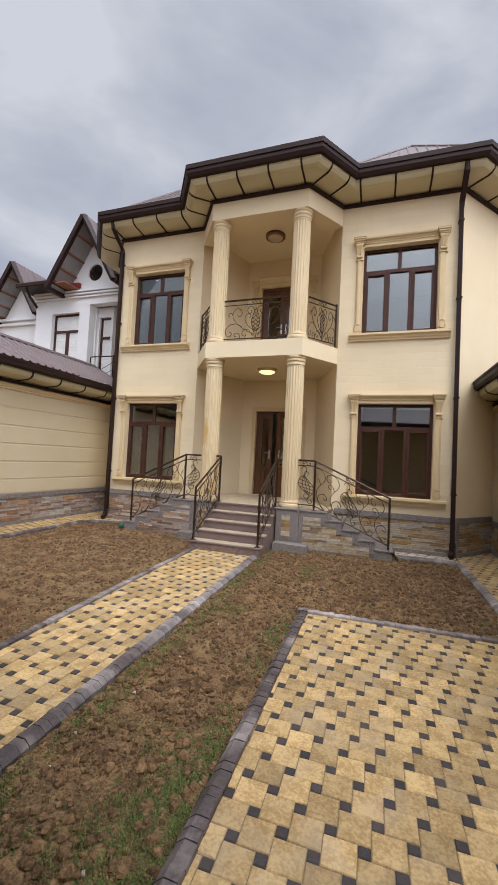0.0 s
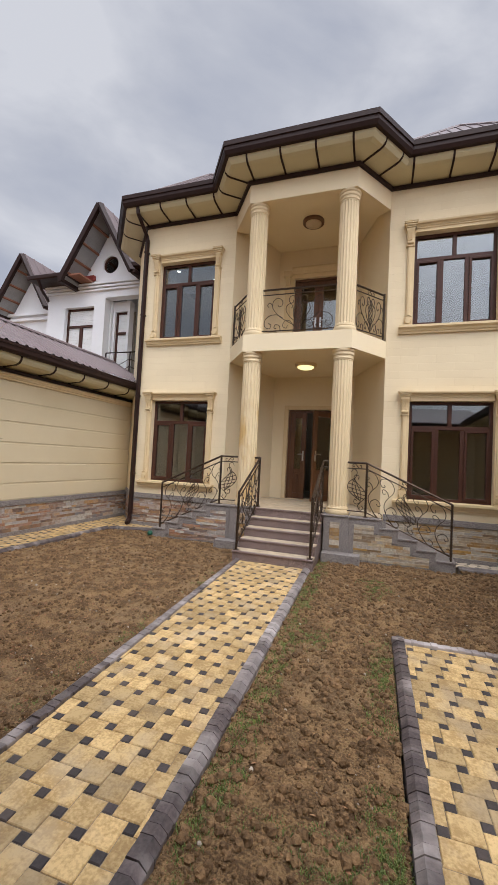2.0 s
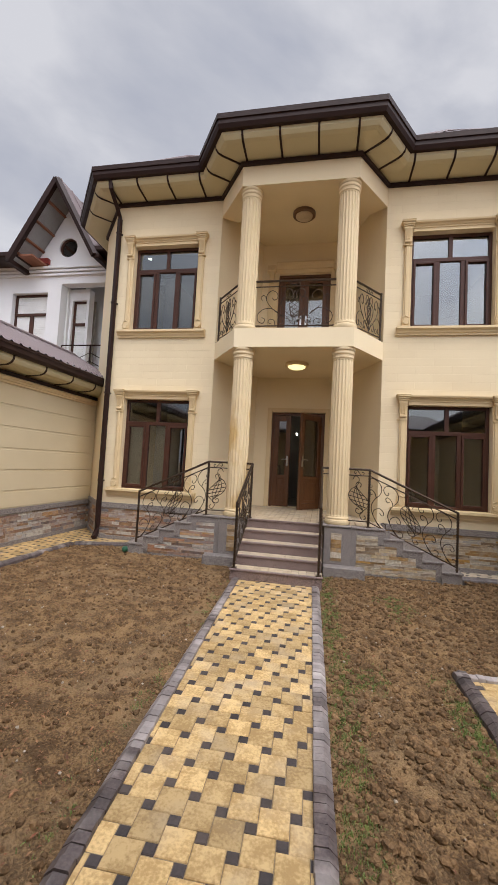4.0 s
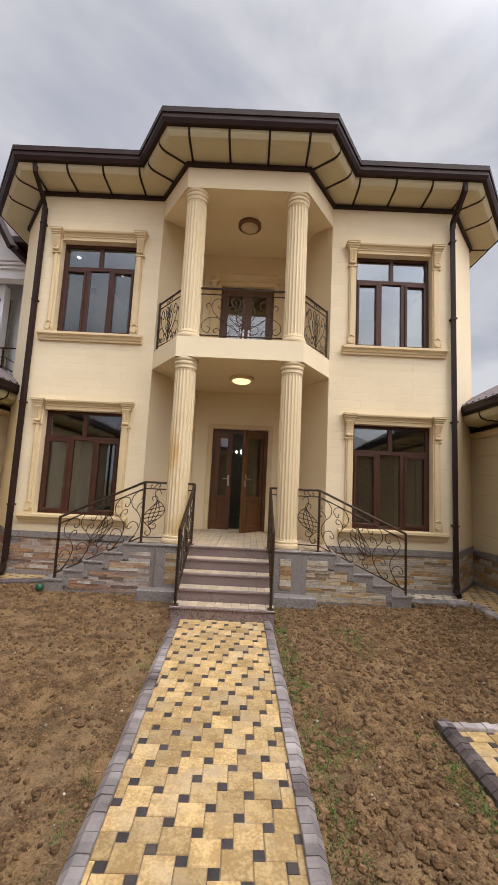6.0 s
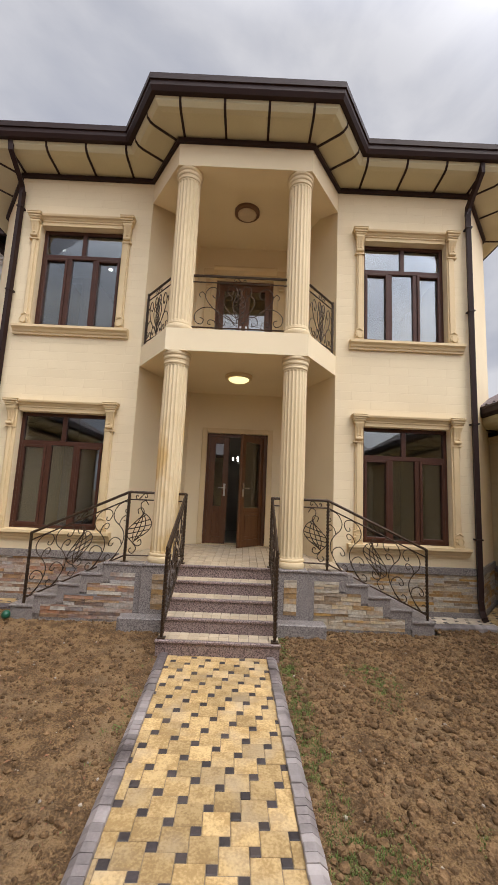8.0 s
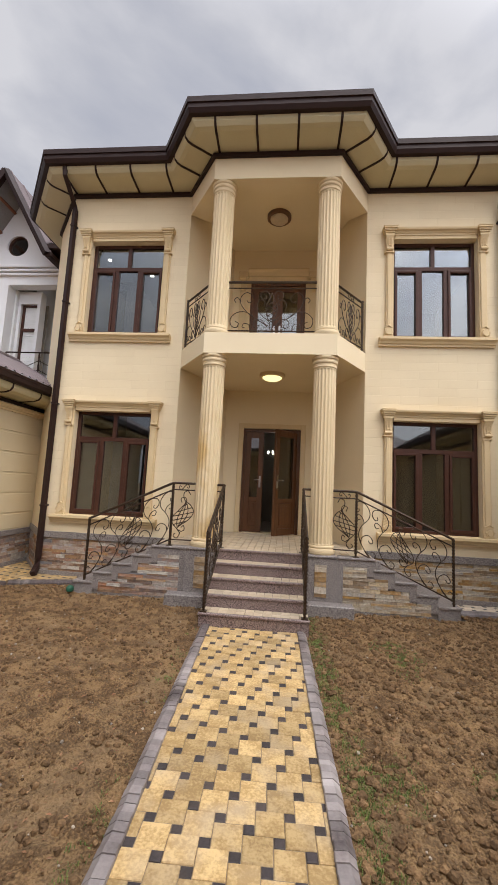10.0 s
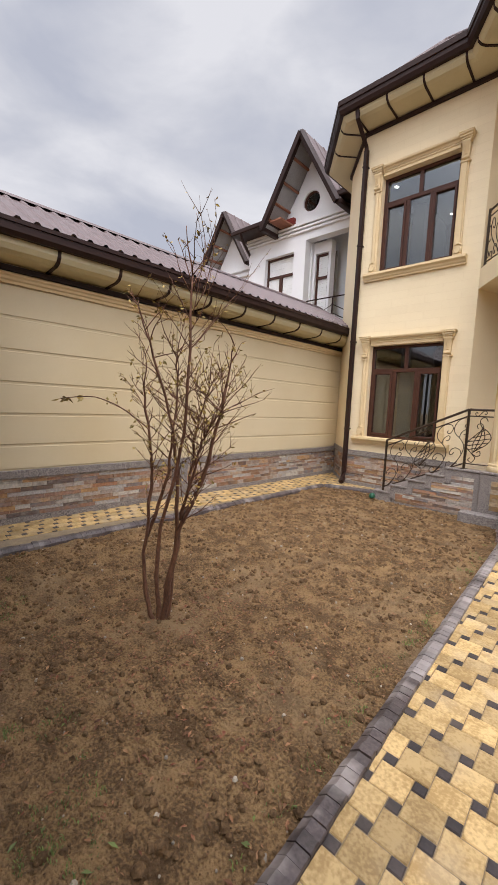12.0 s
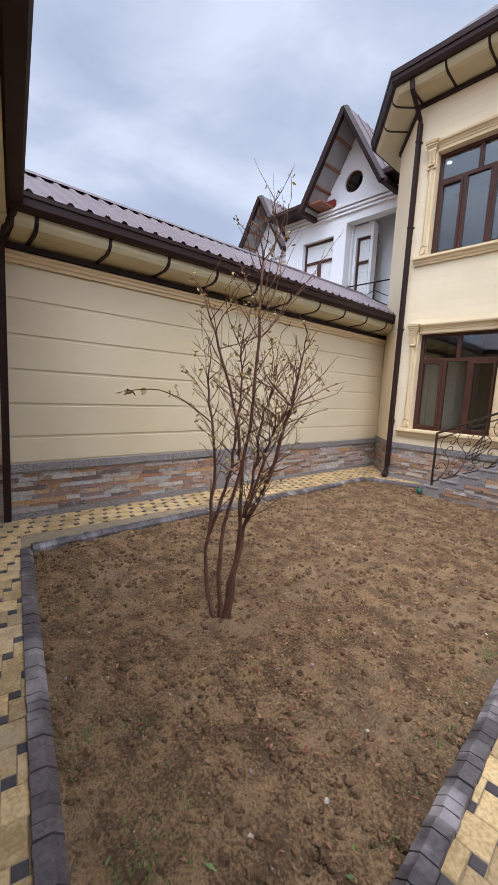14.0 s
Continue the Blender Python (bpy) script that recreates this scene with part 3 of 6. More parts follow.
r = Shape()
for sg in (-1, 1):
    pk, bk = (hx(sg * 2.95), 9.35, 9.1), (hx(sg * 2.95), BACK, 9.1)
    pts = [edge(sg * 1.2, YF - 0.56), edge(sg * 4.14, YF - 0.56), edge(sg * 5.33, HY - 0.22), edge(sg * 5.33, BACK), edge(sg * 1.2, 9.3), edge(sg * 1.2, BACK), pk, bk]
    r.poly(pts, [(0, 1, 6), (1, 2, 6), (2, 3, 7, 6), (0, 6, 4), (4, 6, 7, 5)])
r.poly([edge(-1.3, YB - 0.55), edge(1.3, YB - 0.55), edge(2.0, YF - 0.5), edge(1.2, 10, 8.1), edge(-1.2, 10, 8.1), edge(-2.0, YF - 0.5)], [(0, 1, 3, 4), (1, 2, 3), (0, 4, 5)])
r.poly([edge(-2.95, BACK, 9.08), edge(2.95, BACK, 9.08), edge(2.95, 11.5, 8.8), edge(-2.95, 11.5, 8.8)], [(0, 1, 2, 3)])
into(rf, r.make("roof_sheet", ROOF))
rr = Shape()
for sg in (-1, 1):
    pk = Vector((hx(sg * 2.95), 9.35, 9.1))
    for k in range(17):
        u = 1.2 + (4.14 - 1.2) * k / 16
        q = Vector(edge(sg * u, YF - 0.56))
        lim = min((u - 1.2) / 1.75, (4.14 - u) / 1.19, 1.0)
        e = Vector((q.x, q.y + (9.35 - q.y) * lim, q.z + (9.1 - q.z) * lim))
        if lim > 0.03:
            rr.tube([q + Vector((0, 0, 0.012)), e + Vector((0, 0, 0.012))], 0.014, 4)
    for c in (edge(sg * 1.2, YF - 0.56), edge(sg * 4.14, YF - 0.56)):
        rr.tube([Vector(c), pk], 0.035, 6)
into(rf, rr.make("rib", ROOF))


# ---- windows ----
def window_unit(name, u0, u1, z0, z1, y, label):
    """A brown window: two lights above, three below, the outer two in sashes of their own."""
    w = base(name, hx((u0 + u1) / 2), y, z0, label=label, kind="structure", category="window")
    x0, x1 = hx(u0), hx(u1)
    zt = z0 + (z1 - z0) * 0.735
    fr = Shape()
    f = 0.055
    fr.box(x0, x0 + f, y, y + 0.07, z0, z1).box(x1 - f, x1, y, y + 0.07, z0, z1)
    fr.box(x0 + f, x1 - f, y, y + 0.07, z0, z0 + f).box(x0 + f, x1 - f, y, y + 0.07, z1 - f, z1)
    fr.box(x0 + f, x1 - f, y - 0.003, y + 0.073, zt - 0.035, zt + 0.035)
    xm = (x0 + x1) / 2
    fr.box(xm - 0.035, xm + 0.035, y - 0.002, y + 0.072, zt + 0.035, z1 - f)
    third = (x1 - x0 - 2 * f) / 3
    for k in (1, 2):
        xx = x0 + f + third * k
        fr.box(xx - 0.035, xx + 0.035, y - 0.002, y + 0.072, z0 + f, zt - 0.035)
    into(w, fr.make("frame", FRAME, bevel=0.004))
    for k in (0, 2):
        sa = Shape()
        a, b = x0 + f + third * k + (0.035 if k else 0.0), x0 + f + third * (k + 1) - (0 if k else 0.035)
        c, d, t = z0 + f, zt - 0.035, 0.042
        sa.box(a, a + t, y - 0.022, y + 0.05, c, d).box(b - t, b, y - 0.022, y + 0.05, c, d)
        sa.box(a + t, b - t, y - 0.022, y + 0.05, c, c + t).box(a + t, b - t, y - 0.022, y + 0.05, d - t, d)
        into(w, sa.make("sash", FRAME, bevel=0.005))
    for k, (a, b, c, d) in enumerate(((x0 + f, xm - 0.035, zt + 0.035, z1 - f), (xm + 0.035, x1 - f, zt + 0.035, z1 - f), *[(x0 + f + third * i + 0.03, x0 + f + third * (i + 1) - 0.03, z0 + f, zt - 0.035) for i in range(3)])):
        pa = Shape().box(a, b, y + 0.03, y + 0.036, c, d).make("pane", GLASS)
        pa.visible_shadow = False
        into(w, pa)
    return w


def bracket(s, x, y, z, w, h, d):
    """A scrolled console: a drooping block in curved steps with a roll at its foot."""
    prof = [(0.3, 0), (0.62, 0.06), (0.7, 0.16), (0.55, 0.28), (0.5, 0.45), (0.62, 0.7), (0.85, 0.9), (1.0, 1.0)]
    pts = []
    for sx in (-w / 2, w / 2):
        pts += [(x + sx * (0.8 + 0.2 * k), y - d * o, z + h * k) for o, k in prof] + [(x + sx, y, z + h), (x + sx * 0.8, y, z)]
    n = len(prof) + 2
    s.poly(pts, [tuple(range(n)), tuple(reversed(range(n, 2 * n)))] + [(i, (i + 1) % n, n + (i + 1) % n, n + i) for i in range(n)])
    s.tube([(x - w * 0.46, y - d * 0.55, z + h * 0.12), (x + w * 0.46, y - d * 0.55, z + h * 0.12)], h * 0.10, 10)
    s.tube([(x - w * 0.2, y - d * 0.62, z + h * 0.3), (x - w * 0.2, y - d * 0.9, z + h * 0.8)], w * 0.07, 6)
    s.tube([(x + w * 0.2, y - d * 0.62, z + h * 0.3), (x + w * 0.2, y - d * 0.9, z + h * 0.8)], w * 0.07, 6)


def surround(uo0, uo1, u0, u1, z0, z1, y, sill=True):
    """Moulded stucco frame round an opening: pilasters with bases and consoles, a cornice and a sill."""
    w = base("window_surround", hx((u0 + u1) / 2), y, z0, label="ochre moulded stucco frame with scrolled consoles on the wall", kind="structure", category="window frame")
    x0, x1 = hx(u0), hx(u1)
    j = 0.13
    for xa, xb in ((x0 - j, x0), (x1, x1 + j)):
        s = Shape().box(xa, xb, y - 0.035, y, z0, z1 + 0.02)
        s.box(xa + 0.022, xb - 0.05 if xa < x0 else xb - 0.022, y - 0.055, y - 0.03, z0 + 0.2, z1 - 0.06)
        into(w, s.make("pilaster", TRIM, bevel=0.006))
    for sg, xc in ((-1, x0 - j * 0.62), (1, x1 + j * 0.62)):
        s = Shape()
        s.box(xc - 0.075, xc + 0.075, y - 0.065, y, z0, z0 + 0.035)
        s.box(xc - 0.062, xc + 0.062, y - 0.05, y, z0 + 0.035, z0 + 0.19)
        for e in (-1, 1):
            s.tube([(xc + e * 0.045, y - 0.06, z0 + 0.05), (xc + e * 0.058, y - 0.065, z0 + 0.10), (xc + e * 0.035, y - 0.07, z0 + 0.14)], [0.014, 0.02, 0.012], 6)
        s.prism([(xc + 0.042 * math.cos(a), z0 + 0.09 + 0.05 * math.sin(a)) for a in [2 * math.pi * k / 12 for k in range(12)]], -0.085, 0, m=Matrix.Translation((0, y, 0)) @ Matrix(((1, 0, 0, 0), (0, 0, 1, 0), (0, 1, 0, 0), (0, 0, 0, 1))))
        s.tube([(xc - 0.062, y - 0.05, z0 + 0.18), (xc - 0.03, y - 0.055, z0 + 0.195), (xc, y - 0.06, z0 + 0.215), (xc + 0.03, y - 0.055, z0 + 0.195), (xc + 0.062, y - 0.05, z0 + 0.18)], [0.01, 0.013, 0.016, 0.013, 0.01], 6)
        into(w, s.make("pilaster_base", TRIM, smooth=False))
        s = Shape()
        bracket(s, xc, y - 0.02, z1 - 0.24, 0.125, 0.26, 0.095)
        for e in range(12):
            t0, t1 = math.pi * e / 6, math.pi * (e + 1) / 6
            s.tube([(xc + 0.034 * math.cos(t0), y - 0.085, z1 - 0.185 + 0.034 * math.sin(t0)), (xc + 0.034 * math.cos(t1), y - 0.085, z1 - 0.185 + 0.034 * math.sin(t1))], 0.009, 5)
        s.box(xc - 0.078, xc + 0.078, y - 0.07, y, z1 - 0.275, z1 - 0.255)
        into(w, s.make("console", TRIM))
        s = Shape()
        for k, (hw, dd, za, zb) in enumerate(((0.078, 0.105, 0.02, 0.065), (0.088, 0.12, 0.065, 0.095), (0.103, 0.14, 0.095, 0.13), (0.117, 0.16, 0.13, 0.16), (0.122, 0.165, 0.16, 0.175))):
            s.box(xc - hw, xc + hw, y - dd, y, z1 + za, z1 + zb)
        into(w, s.make("capital", TRIM, bevel=0.008))
    s = Shape().sweep([(x0 - j * 0.62 + 0.1, y), (x1 + j * 0.62 - 0.1, y)], [(0, z1), (0.03, z1), (0.03, z1 + 0.055), (0.045, z1 + 0.06), (0.045, z1 + 0.085), (0.058, z1 + 0.09), (0.075, z1 + 0.115), (0.105, z1 + 0.13), (0.115, z1 + 0.155), (0.115, z1 + 0.165), (0, z1 + 0.17)])
    into(w, s.make("cornice", TRIM))
    if sill:
        s = Shape()
        a, b = x0 - j - 0.11, x1 + j + 0.11
        ring = [(0, z0 - 0.145), (0.045, z0 - 0.145), (0.05, z0 - 0.115), (0.07, z0 - 0.105), (0.085, z0 - 0.075), (0.115, z0 - 0.055), (0.13, z0 - 0.045), (0.13, z0 - 0.005), (0, z0 + 0.002)]
        s.sweep([(a, y), (b, y)], ring)
        s.box(x0, x1, y, y + 0.16, z0 - 0.02, z0 + 0.004)
        into(w, s.make("sill", TRIM))
    return w


k = 0
for side in (-1, 1):
    for (z0, z1), floor_label in ((WIN_LOW, "ground"), (WIN_UP, "upper")):
        k += 1
        u0, u1 = (WIN_U if side > 0 else (-WIN_U[1], -WIN_U[0]))
        window_unit("window_%d" % k, u0, u1, z0, z1, YF + 0.11, "brown framed window with five panes in the cream wall")
        surround(None, None, u0, u1, z0, z1, YF - 0.001)

# ceiling spots and a curtain inside the rooms
spot = Shape().lathe([(0.045, 0.0), (0.045, -0.012), (0.035, -0.016)], 0, 0, 14).make("ceiling_spot", SPOT, label="small round lit ceiling spot in the room", category="ceiling spot", group="ceiling spots")
spot.location = (hx(-2.4), 9.2, 6.875)
for u, y, z in ((-3.2, 9.2, 6.875), (-2.4, 10.6, 6.875), (-3.2, 10.6, 6.875), (-4.0, 9.9, 6.875), (-2.4, 12.0, 6.875), (-3.4, 12.0, 6.875), (2.4, 11.6, 3.595), (3.2, 11.6, 3.595), (-0.4, 11.4, 3.595), (0.3, 11.9, 3.595)):
    copy_thing(spot, pose(hx(u), y, z))


# small lit chandelier in the hall behind the entrance
ch = base("chandelier", hx(0.12), 11.6, 2.55, label="small lit chandelier with several bulbs hanging in the hall", category="chandelier")
cs = Shape().tube([(0, 0, 1.045), (0, 0, 0.0)], 0.012, 6)
for e in range(6):
    b = math.pi * e / 3
    cs.tube([(0, 0, 0.0), (0.12 * math.cos(b), 0.12 * math.sin(b), -0.06), (0.24 * math.cos(b), 0.24 * math.sin(b), 0.02)], 0.009, 6)
cs.make("frame", CHROME, parent=ch)
for e in range(6):
    b = math.pi * e / 3
    Shape().lathe([(0.008, 0.02), (0.024, 0.045), (0.022, 0.07), (0.006, 0.10)], 0.24 * math.cos(b), 0.24 * math.sin(b), 10).make("bulb", SPOT, parent=ch)


# ---- doors ----
def door_leaf(name, w, h, handle_left, label):
    """A glazed wooden leaf, hinged at its own origin, that runs along +x."""
    d = base(name, label=label, category="door")
    s = Shape()
    st = 0.11
    s.box(0, st, 0, 0.055, 0, h).box(w - st, w, 0, 0.055, 0, h).box(st, w - st, 0, 0.055, 0, 0.13).box(st, w - st, 0, 0.055, h - 0.13, h).box(st, w - st, 0, 0.055, h * 0.30, h * 0.30 + 0.09)
    s.box(st, w - st, 0.012, 0.042, 0.13, h * 0.30)
    s.box(st + 0.05, w - st - 0.05, 0.0, 0.054, 0.19, h * 0.30 - 0.05)
    b = s.make("leaf", WOOD, parent=d, bevel=0.006)
    p = Shape().box(st, w - st, 0.024, 0.031, h * 0.30 + 0.09, h - 0.13).make("pane", GLASS, parent=d)
    p.visible_shadow = False
    x = 0.06 if handle_left else w - 0.06
    sg = 1 if handle_left else -1
    hs = Shape().box(x - 0.02, x + 0.02, -0.012, 0, h * 0.44, h * 0.44 + 0.24)
    hs.tube([(x, -0.01, h * 0.44 + 0.16), (x, -0.05, h * 0.44 + 0.16), (x + sg * 0.12, -0.055, h * 0.44 + 0.155)], 0.011, 8)
    hs.make("handle", CHROME, parent=d, label="satin steel handle")
    return d


def door_frame(name, z0, z1, label):
    f = base(name, hx(0), YN, z0, label=label, kind="structure", category="door frame")
    x0, x1 = hx(DOOR_U[0]), hx(DOOR_U[1])
    s = Shape().box(x0, x0 + 0.06, YN + 0.06, YN + 0.15, z0, z1).box(x1 - 0.06, x1, YN + 0.06, YN + 0.15, z0, z1).box(x0 + 0.06, x1 - 0.06, YN + 0.06, YN + 0.15, z1 - 0.06, z1)
    into(f, s.make("frame", WOOD, bevel=0.006))
    s = Shape()
    for a, b in ((x0 - 0.1, x0), (x1, x1 + 0.1)):
        s.box(a, b, YN - 0.03, YN, z0, z1 + 0.1)
    s.box(x0, x1, YN - 0.03, YN, z1, z1 + 0.1)
    into(f, s.make("casing", TRIM, bevel=0.006))
    return f


door_frame("door_1", PORCH, 2.93, "brown wooden entrance door frame with a cream casing")
door_frame("door_2", SLAB1, 6.2, "brown wooden balcony door frame with a cream casing")
LW = (DOOR_U[1] - DOOR_U[0] - 0.12) / 2
LA, LB = 0.38, 0.69
a = door_leaf("door_leaf", LA, 2.08, False, "closed glazed red-brown wooden leaf of the entrance")
place(a, pose(hx(DOOR_U[0] + 0.06), YN + 0.075, PORCH + 0.01))
b = door_leaf("door_leaf", LB, 2.08, True, "half open glazed red-brown wooden leaf of the entrance")
place(b, pose(hx(DOOR_U[1] - 0.06), YN + 0.075, PORCH + 0.01) @ pose(0, 0, 0, 0, 0, 52) @ pose(-LB, 0, 0))
c = door_leaf("door_leaf", LW, 2.06, False, "closed glazed wooden leaf of the balcony door")
place(c, pose(hx(DOOR_U[0] + 0.06), YN + 0.075, SLAB1 + 0.01))
d = door_leaf("door_leaf", LW, 2.06, True, "closed glazed wooden leaf of the balcony door")
place(d, pose(hx(DOOR_U[0] + 0.06 + LW), YN + 0.075, SLAB1 + 0.01))
bc = Shape()
for u in (-0.74, 0.78):
    bracket(bc, hx(u), YN - 0.02, 5.95, 0.125, 0.28, 0.1)
    bc.box(hx(u) - 0.1, hx(u) + 0.1, YN - 0.14, YN, 6.23, 6.36)
    bc.box(hx(u) - 0.07, hx(u) + 0.07, YN - 0.05, YN, SLAB1, 5.95)
bc.sweep([(hx(-0.64), YN), (hx(0.68), YN)], [(0, 6.30), (0.05, 6.30), (0.06, 6.38), (0.1, 6.42), (0.1, 6.46), (0, 6.46)])
bc.make("door_surround", TRIM, bevel=0.004, kind="structure", label="ochre moulded stucco frame with consoles round the balcony door")


# ---- columns ----
def column(u, z0, z1):
    c = base("column", hx(u), 7.50, z0, label="fluted cream stucco column with ringed base and capital", category="column", group="porch columns")
    h = z1 - z0
    r = 0.176
    s = Shape().lathe([(r, 0.10), (r, 0.135), (r, 0.155, 1), (r, h * 0.5, 1), (r * 0.975, h - 0.215, 1), (r * 0.975, h - 0.195), (r * 0.975, h - 0.15)], 0, 0, 180, 20, 0.012)
    s.make("shaft", COLUMN_STAINED if u < 0 and z0 < 2 else COLUMN, parent=c)
    s = Shape().lathe([(0.20, 0), (0.207, 0.015), (0.211, 0.04), (0.207, 0.065), (0.20, 0.08), (0.188, 0.084), (0.194, 0.098), (0.192, 0.115), (0.178, 0.125)], 0, 0, 48)
    s.make("base_ring", COLUMN, parent=c, smooth=False)
    s = Shape().lathe([(0.172, h - 0.18), (0.183, h - 0.176), (0.186, h - 0.162), (0.182, h - 0.15), (0.176, h - 0.147), (0.178, h - 0.118), (0.192, h - 0.105), (0.196, h - 0.088), (0.192, h - 0.072), (0.185, h - 0.068), (0.187, h - 0.054), (0.203, h - 0.04), (0.207, h - 0.022), (0.203, h - 0.004), (0.203, h)], 0, 0, 48)
    s.make("capital", COLUMN, parent=c, smooth=False)
    return c


for u in (-0.87, 0.87):
    column(u, PORCH + 0.012, SLAB0)
    column(u, SLAB1, BEAM0)


# ---- ceiling lamps ----
def ceiling_lamp(y, z, lit):
    L = base("ceiling_lamp", hx(0.02), y, z, label="round %s ceiling lamp with a %s rim" % (("lit yellow", "white") if lit else ("unlit opal", "brown")), category="ceiling lamp")
    Shape().lathe([(0.23, 0), (0.23, -0.05), (0.21, -0.06), (0.17, -0.06)], 0, 0, 40).make("rim", TRIM if lit else LAMP_RIM, parent=L)
    Shape().lathe([(0.175, -0.05), (0.17, -0.075), (0.13, -0.10), (0.06, -0.115), (0.0, -0.118)], 0, 0, 32).make("shade", LAMP_ON if lit else LAMP_OFF, parent=L, smooth=True)


ceiling_lamp(8.40, SLAB0, True)
ceiling_lamp(8.55, 6.92, False)

# ---- porch, steps and flanking stairs ----
RISE = (PORCH - PAVE) / 5
stairs = base("entrance_stairs", CX, 6.3, PAVE, label="red-brown granite steps with beige tiled treads", kind="structure", category="stairs")
for i in range(5):
    y0 = 6.30 + 0.265 * i
    z1 = PAVE + RISE * (i + 1)
    w = 0.65 if i == 0 else 0.635
    y1 = y0 + 0.265 if i < 4 else 7.50
    s = Shape().box(hx(-w), hx(w), y0 + 0.02, y1 + 0.02, -0.05, z1 - 0.03)
    into(stairs, s.make("riser", GRANITE_RED))
    s = Shape().box(hx(-w - 0.01), hx(w + 0.01), y0, y0 + 0.05, z1 - 0.03, z1)
    into(stairs, s.make("nosing", GRANITE_RED, bevel=0.006))
    n = 12
    for k in range(n):
        for j in range(2):
            if i == 4:
                continue
            x0 = hx(-w) + 2 * w * k / n
            t = Shape().box(x0 + 0.003, x0 + 2 * w / n - 0.003, y0 + 0.054 + 0.106 * j, y0 + 0.156 + 0.106 * j, z1 - 0.028, z1 - 0.002)
            into(stairs, t.make("tile", TILE))

FRONT = 7.33
deck = base("porch_deck", CX, 8, 0, label="raised porch deck tiled in beige", kind="structure", category="porch")
into(deck, Shape().prism([(hx(-1.62), FRONT + 0.11), (hx(1.62), FRONT + 0.11), (hx(1.62), YF), (hx(DU + 0.6), YF + 0.1), (hx(DU), YN + 0.05), (hx(-DU), YN + 0.05), (hx(-DU - 0.6), YF + 0.1), (hx(-1.62), YF)], -0.05, PORCH - 0.012).make("body", MORTAR))
dt = Shape()
for i in range(30):
    for j in range(21):
        x, y = hx(-1.62) + 0.108 * i, 7.40 + 0.108 * j
        lim = 1.62 if y < YF - 0.1 else 1.62 - (y + 0.11 - YF) * 0.43
        if abs(x + 0.054 - CX) < lim - 0.02 and y < YN - 0.1 and not (y < 7.75 and 0.6 < abs(x + 0.054 - CX) < 1.12):
            dt.prism([(x + 0.003, y + 0.003), (x + 0.105, y + 0.003), (x + 0.105, y + 0.105), (x + 0.003, y + 0.105)], PORCH - 0.012, PORCH + 0.001, 0.002)
into(deck, dt.make("tile", TILE, kind="stuff"))


def strips(parent, m, s0, s1, z0, z1, mat, as_parts, rng, top=None, proud=0.012, rows=0.05):
    """Split stone strips that fill s0..s1 by z0..z1 of a face; m takes s, out, z to the world; top(s) may lower the upper edge."""
    joined = Shape()
    z = z0
    while z < z1 - 0.012:
        h = min(rng.choice((0.032, 0.045, 0.045, 0.06)) * rows / 0.05, z1 - z)
        if z1 - z - h < 0.015:
            h = z1 - z
        s = s0
        while s < s1 - 0.01:
            w = min(rng.uniform(0.13, 0.46), s1 - s)
            if s1 - s - w < 0.07:
                w = s1 - s
            if top is None or z + h <= top(s + w) + 0.01:
                p = rng.uniform(0.2, 1.0) * proud + 0.006
                q = Shape() if as_parts else joined
                a, b = s + 0.0015, s + w - 0.0015
                c, d = z + 0.0012, z + h - 0.0012
                e = p * rng.uniform(0.5, 1)
                v = [(a, 0, c), (b, 0, c), (b, 0, d), (a, 0, d), (a, -e, c + 0.002), (b, -p, c + 0.001), (b - 0.003, -e, d - 0.002), (a + 0.003, -p, d - 0.001)]
                q.poly([tuple(m @ Vector(x)) for x in v], [(4, 5, 6, 7), (0, 1, 5, 4), (1, 2, 6, 5), (2, 3, 7, 6), (3, 0, 4, 7)])
                if as_parts:
                    into(parent, q.make("stone", mat))
            s += w
        z += h
    if not as_parts and joined.v:
        into(parent, joined.make("stones", mat, kind="stuff"))


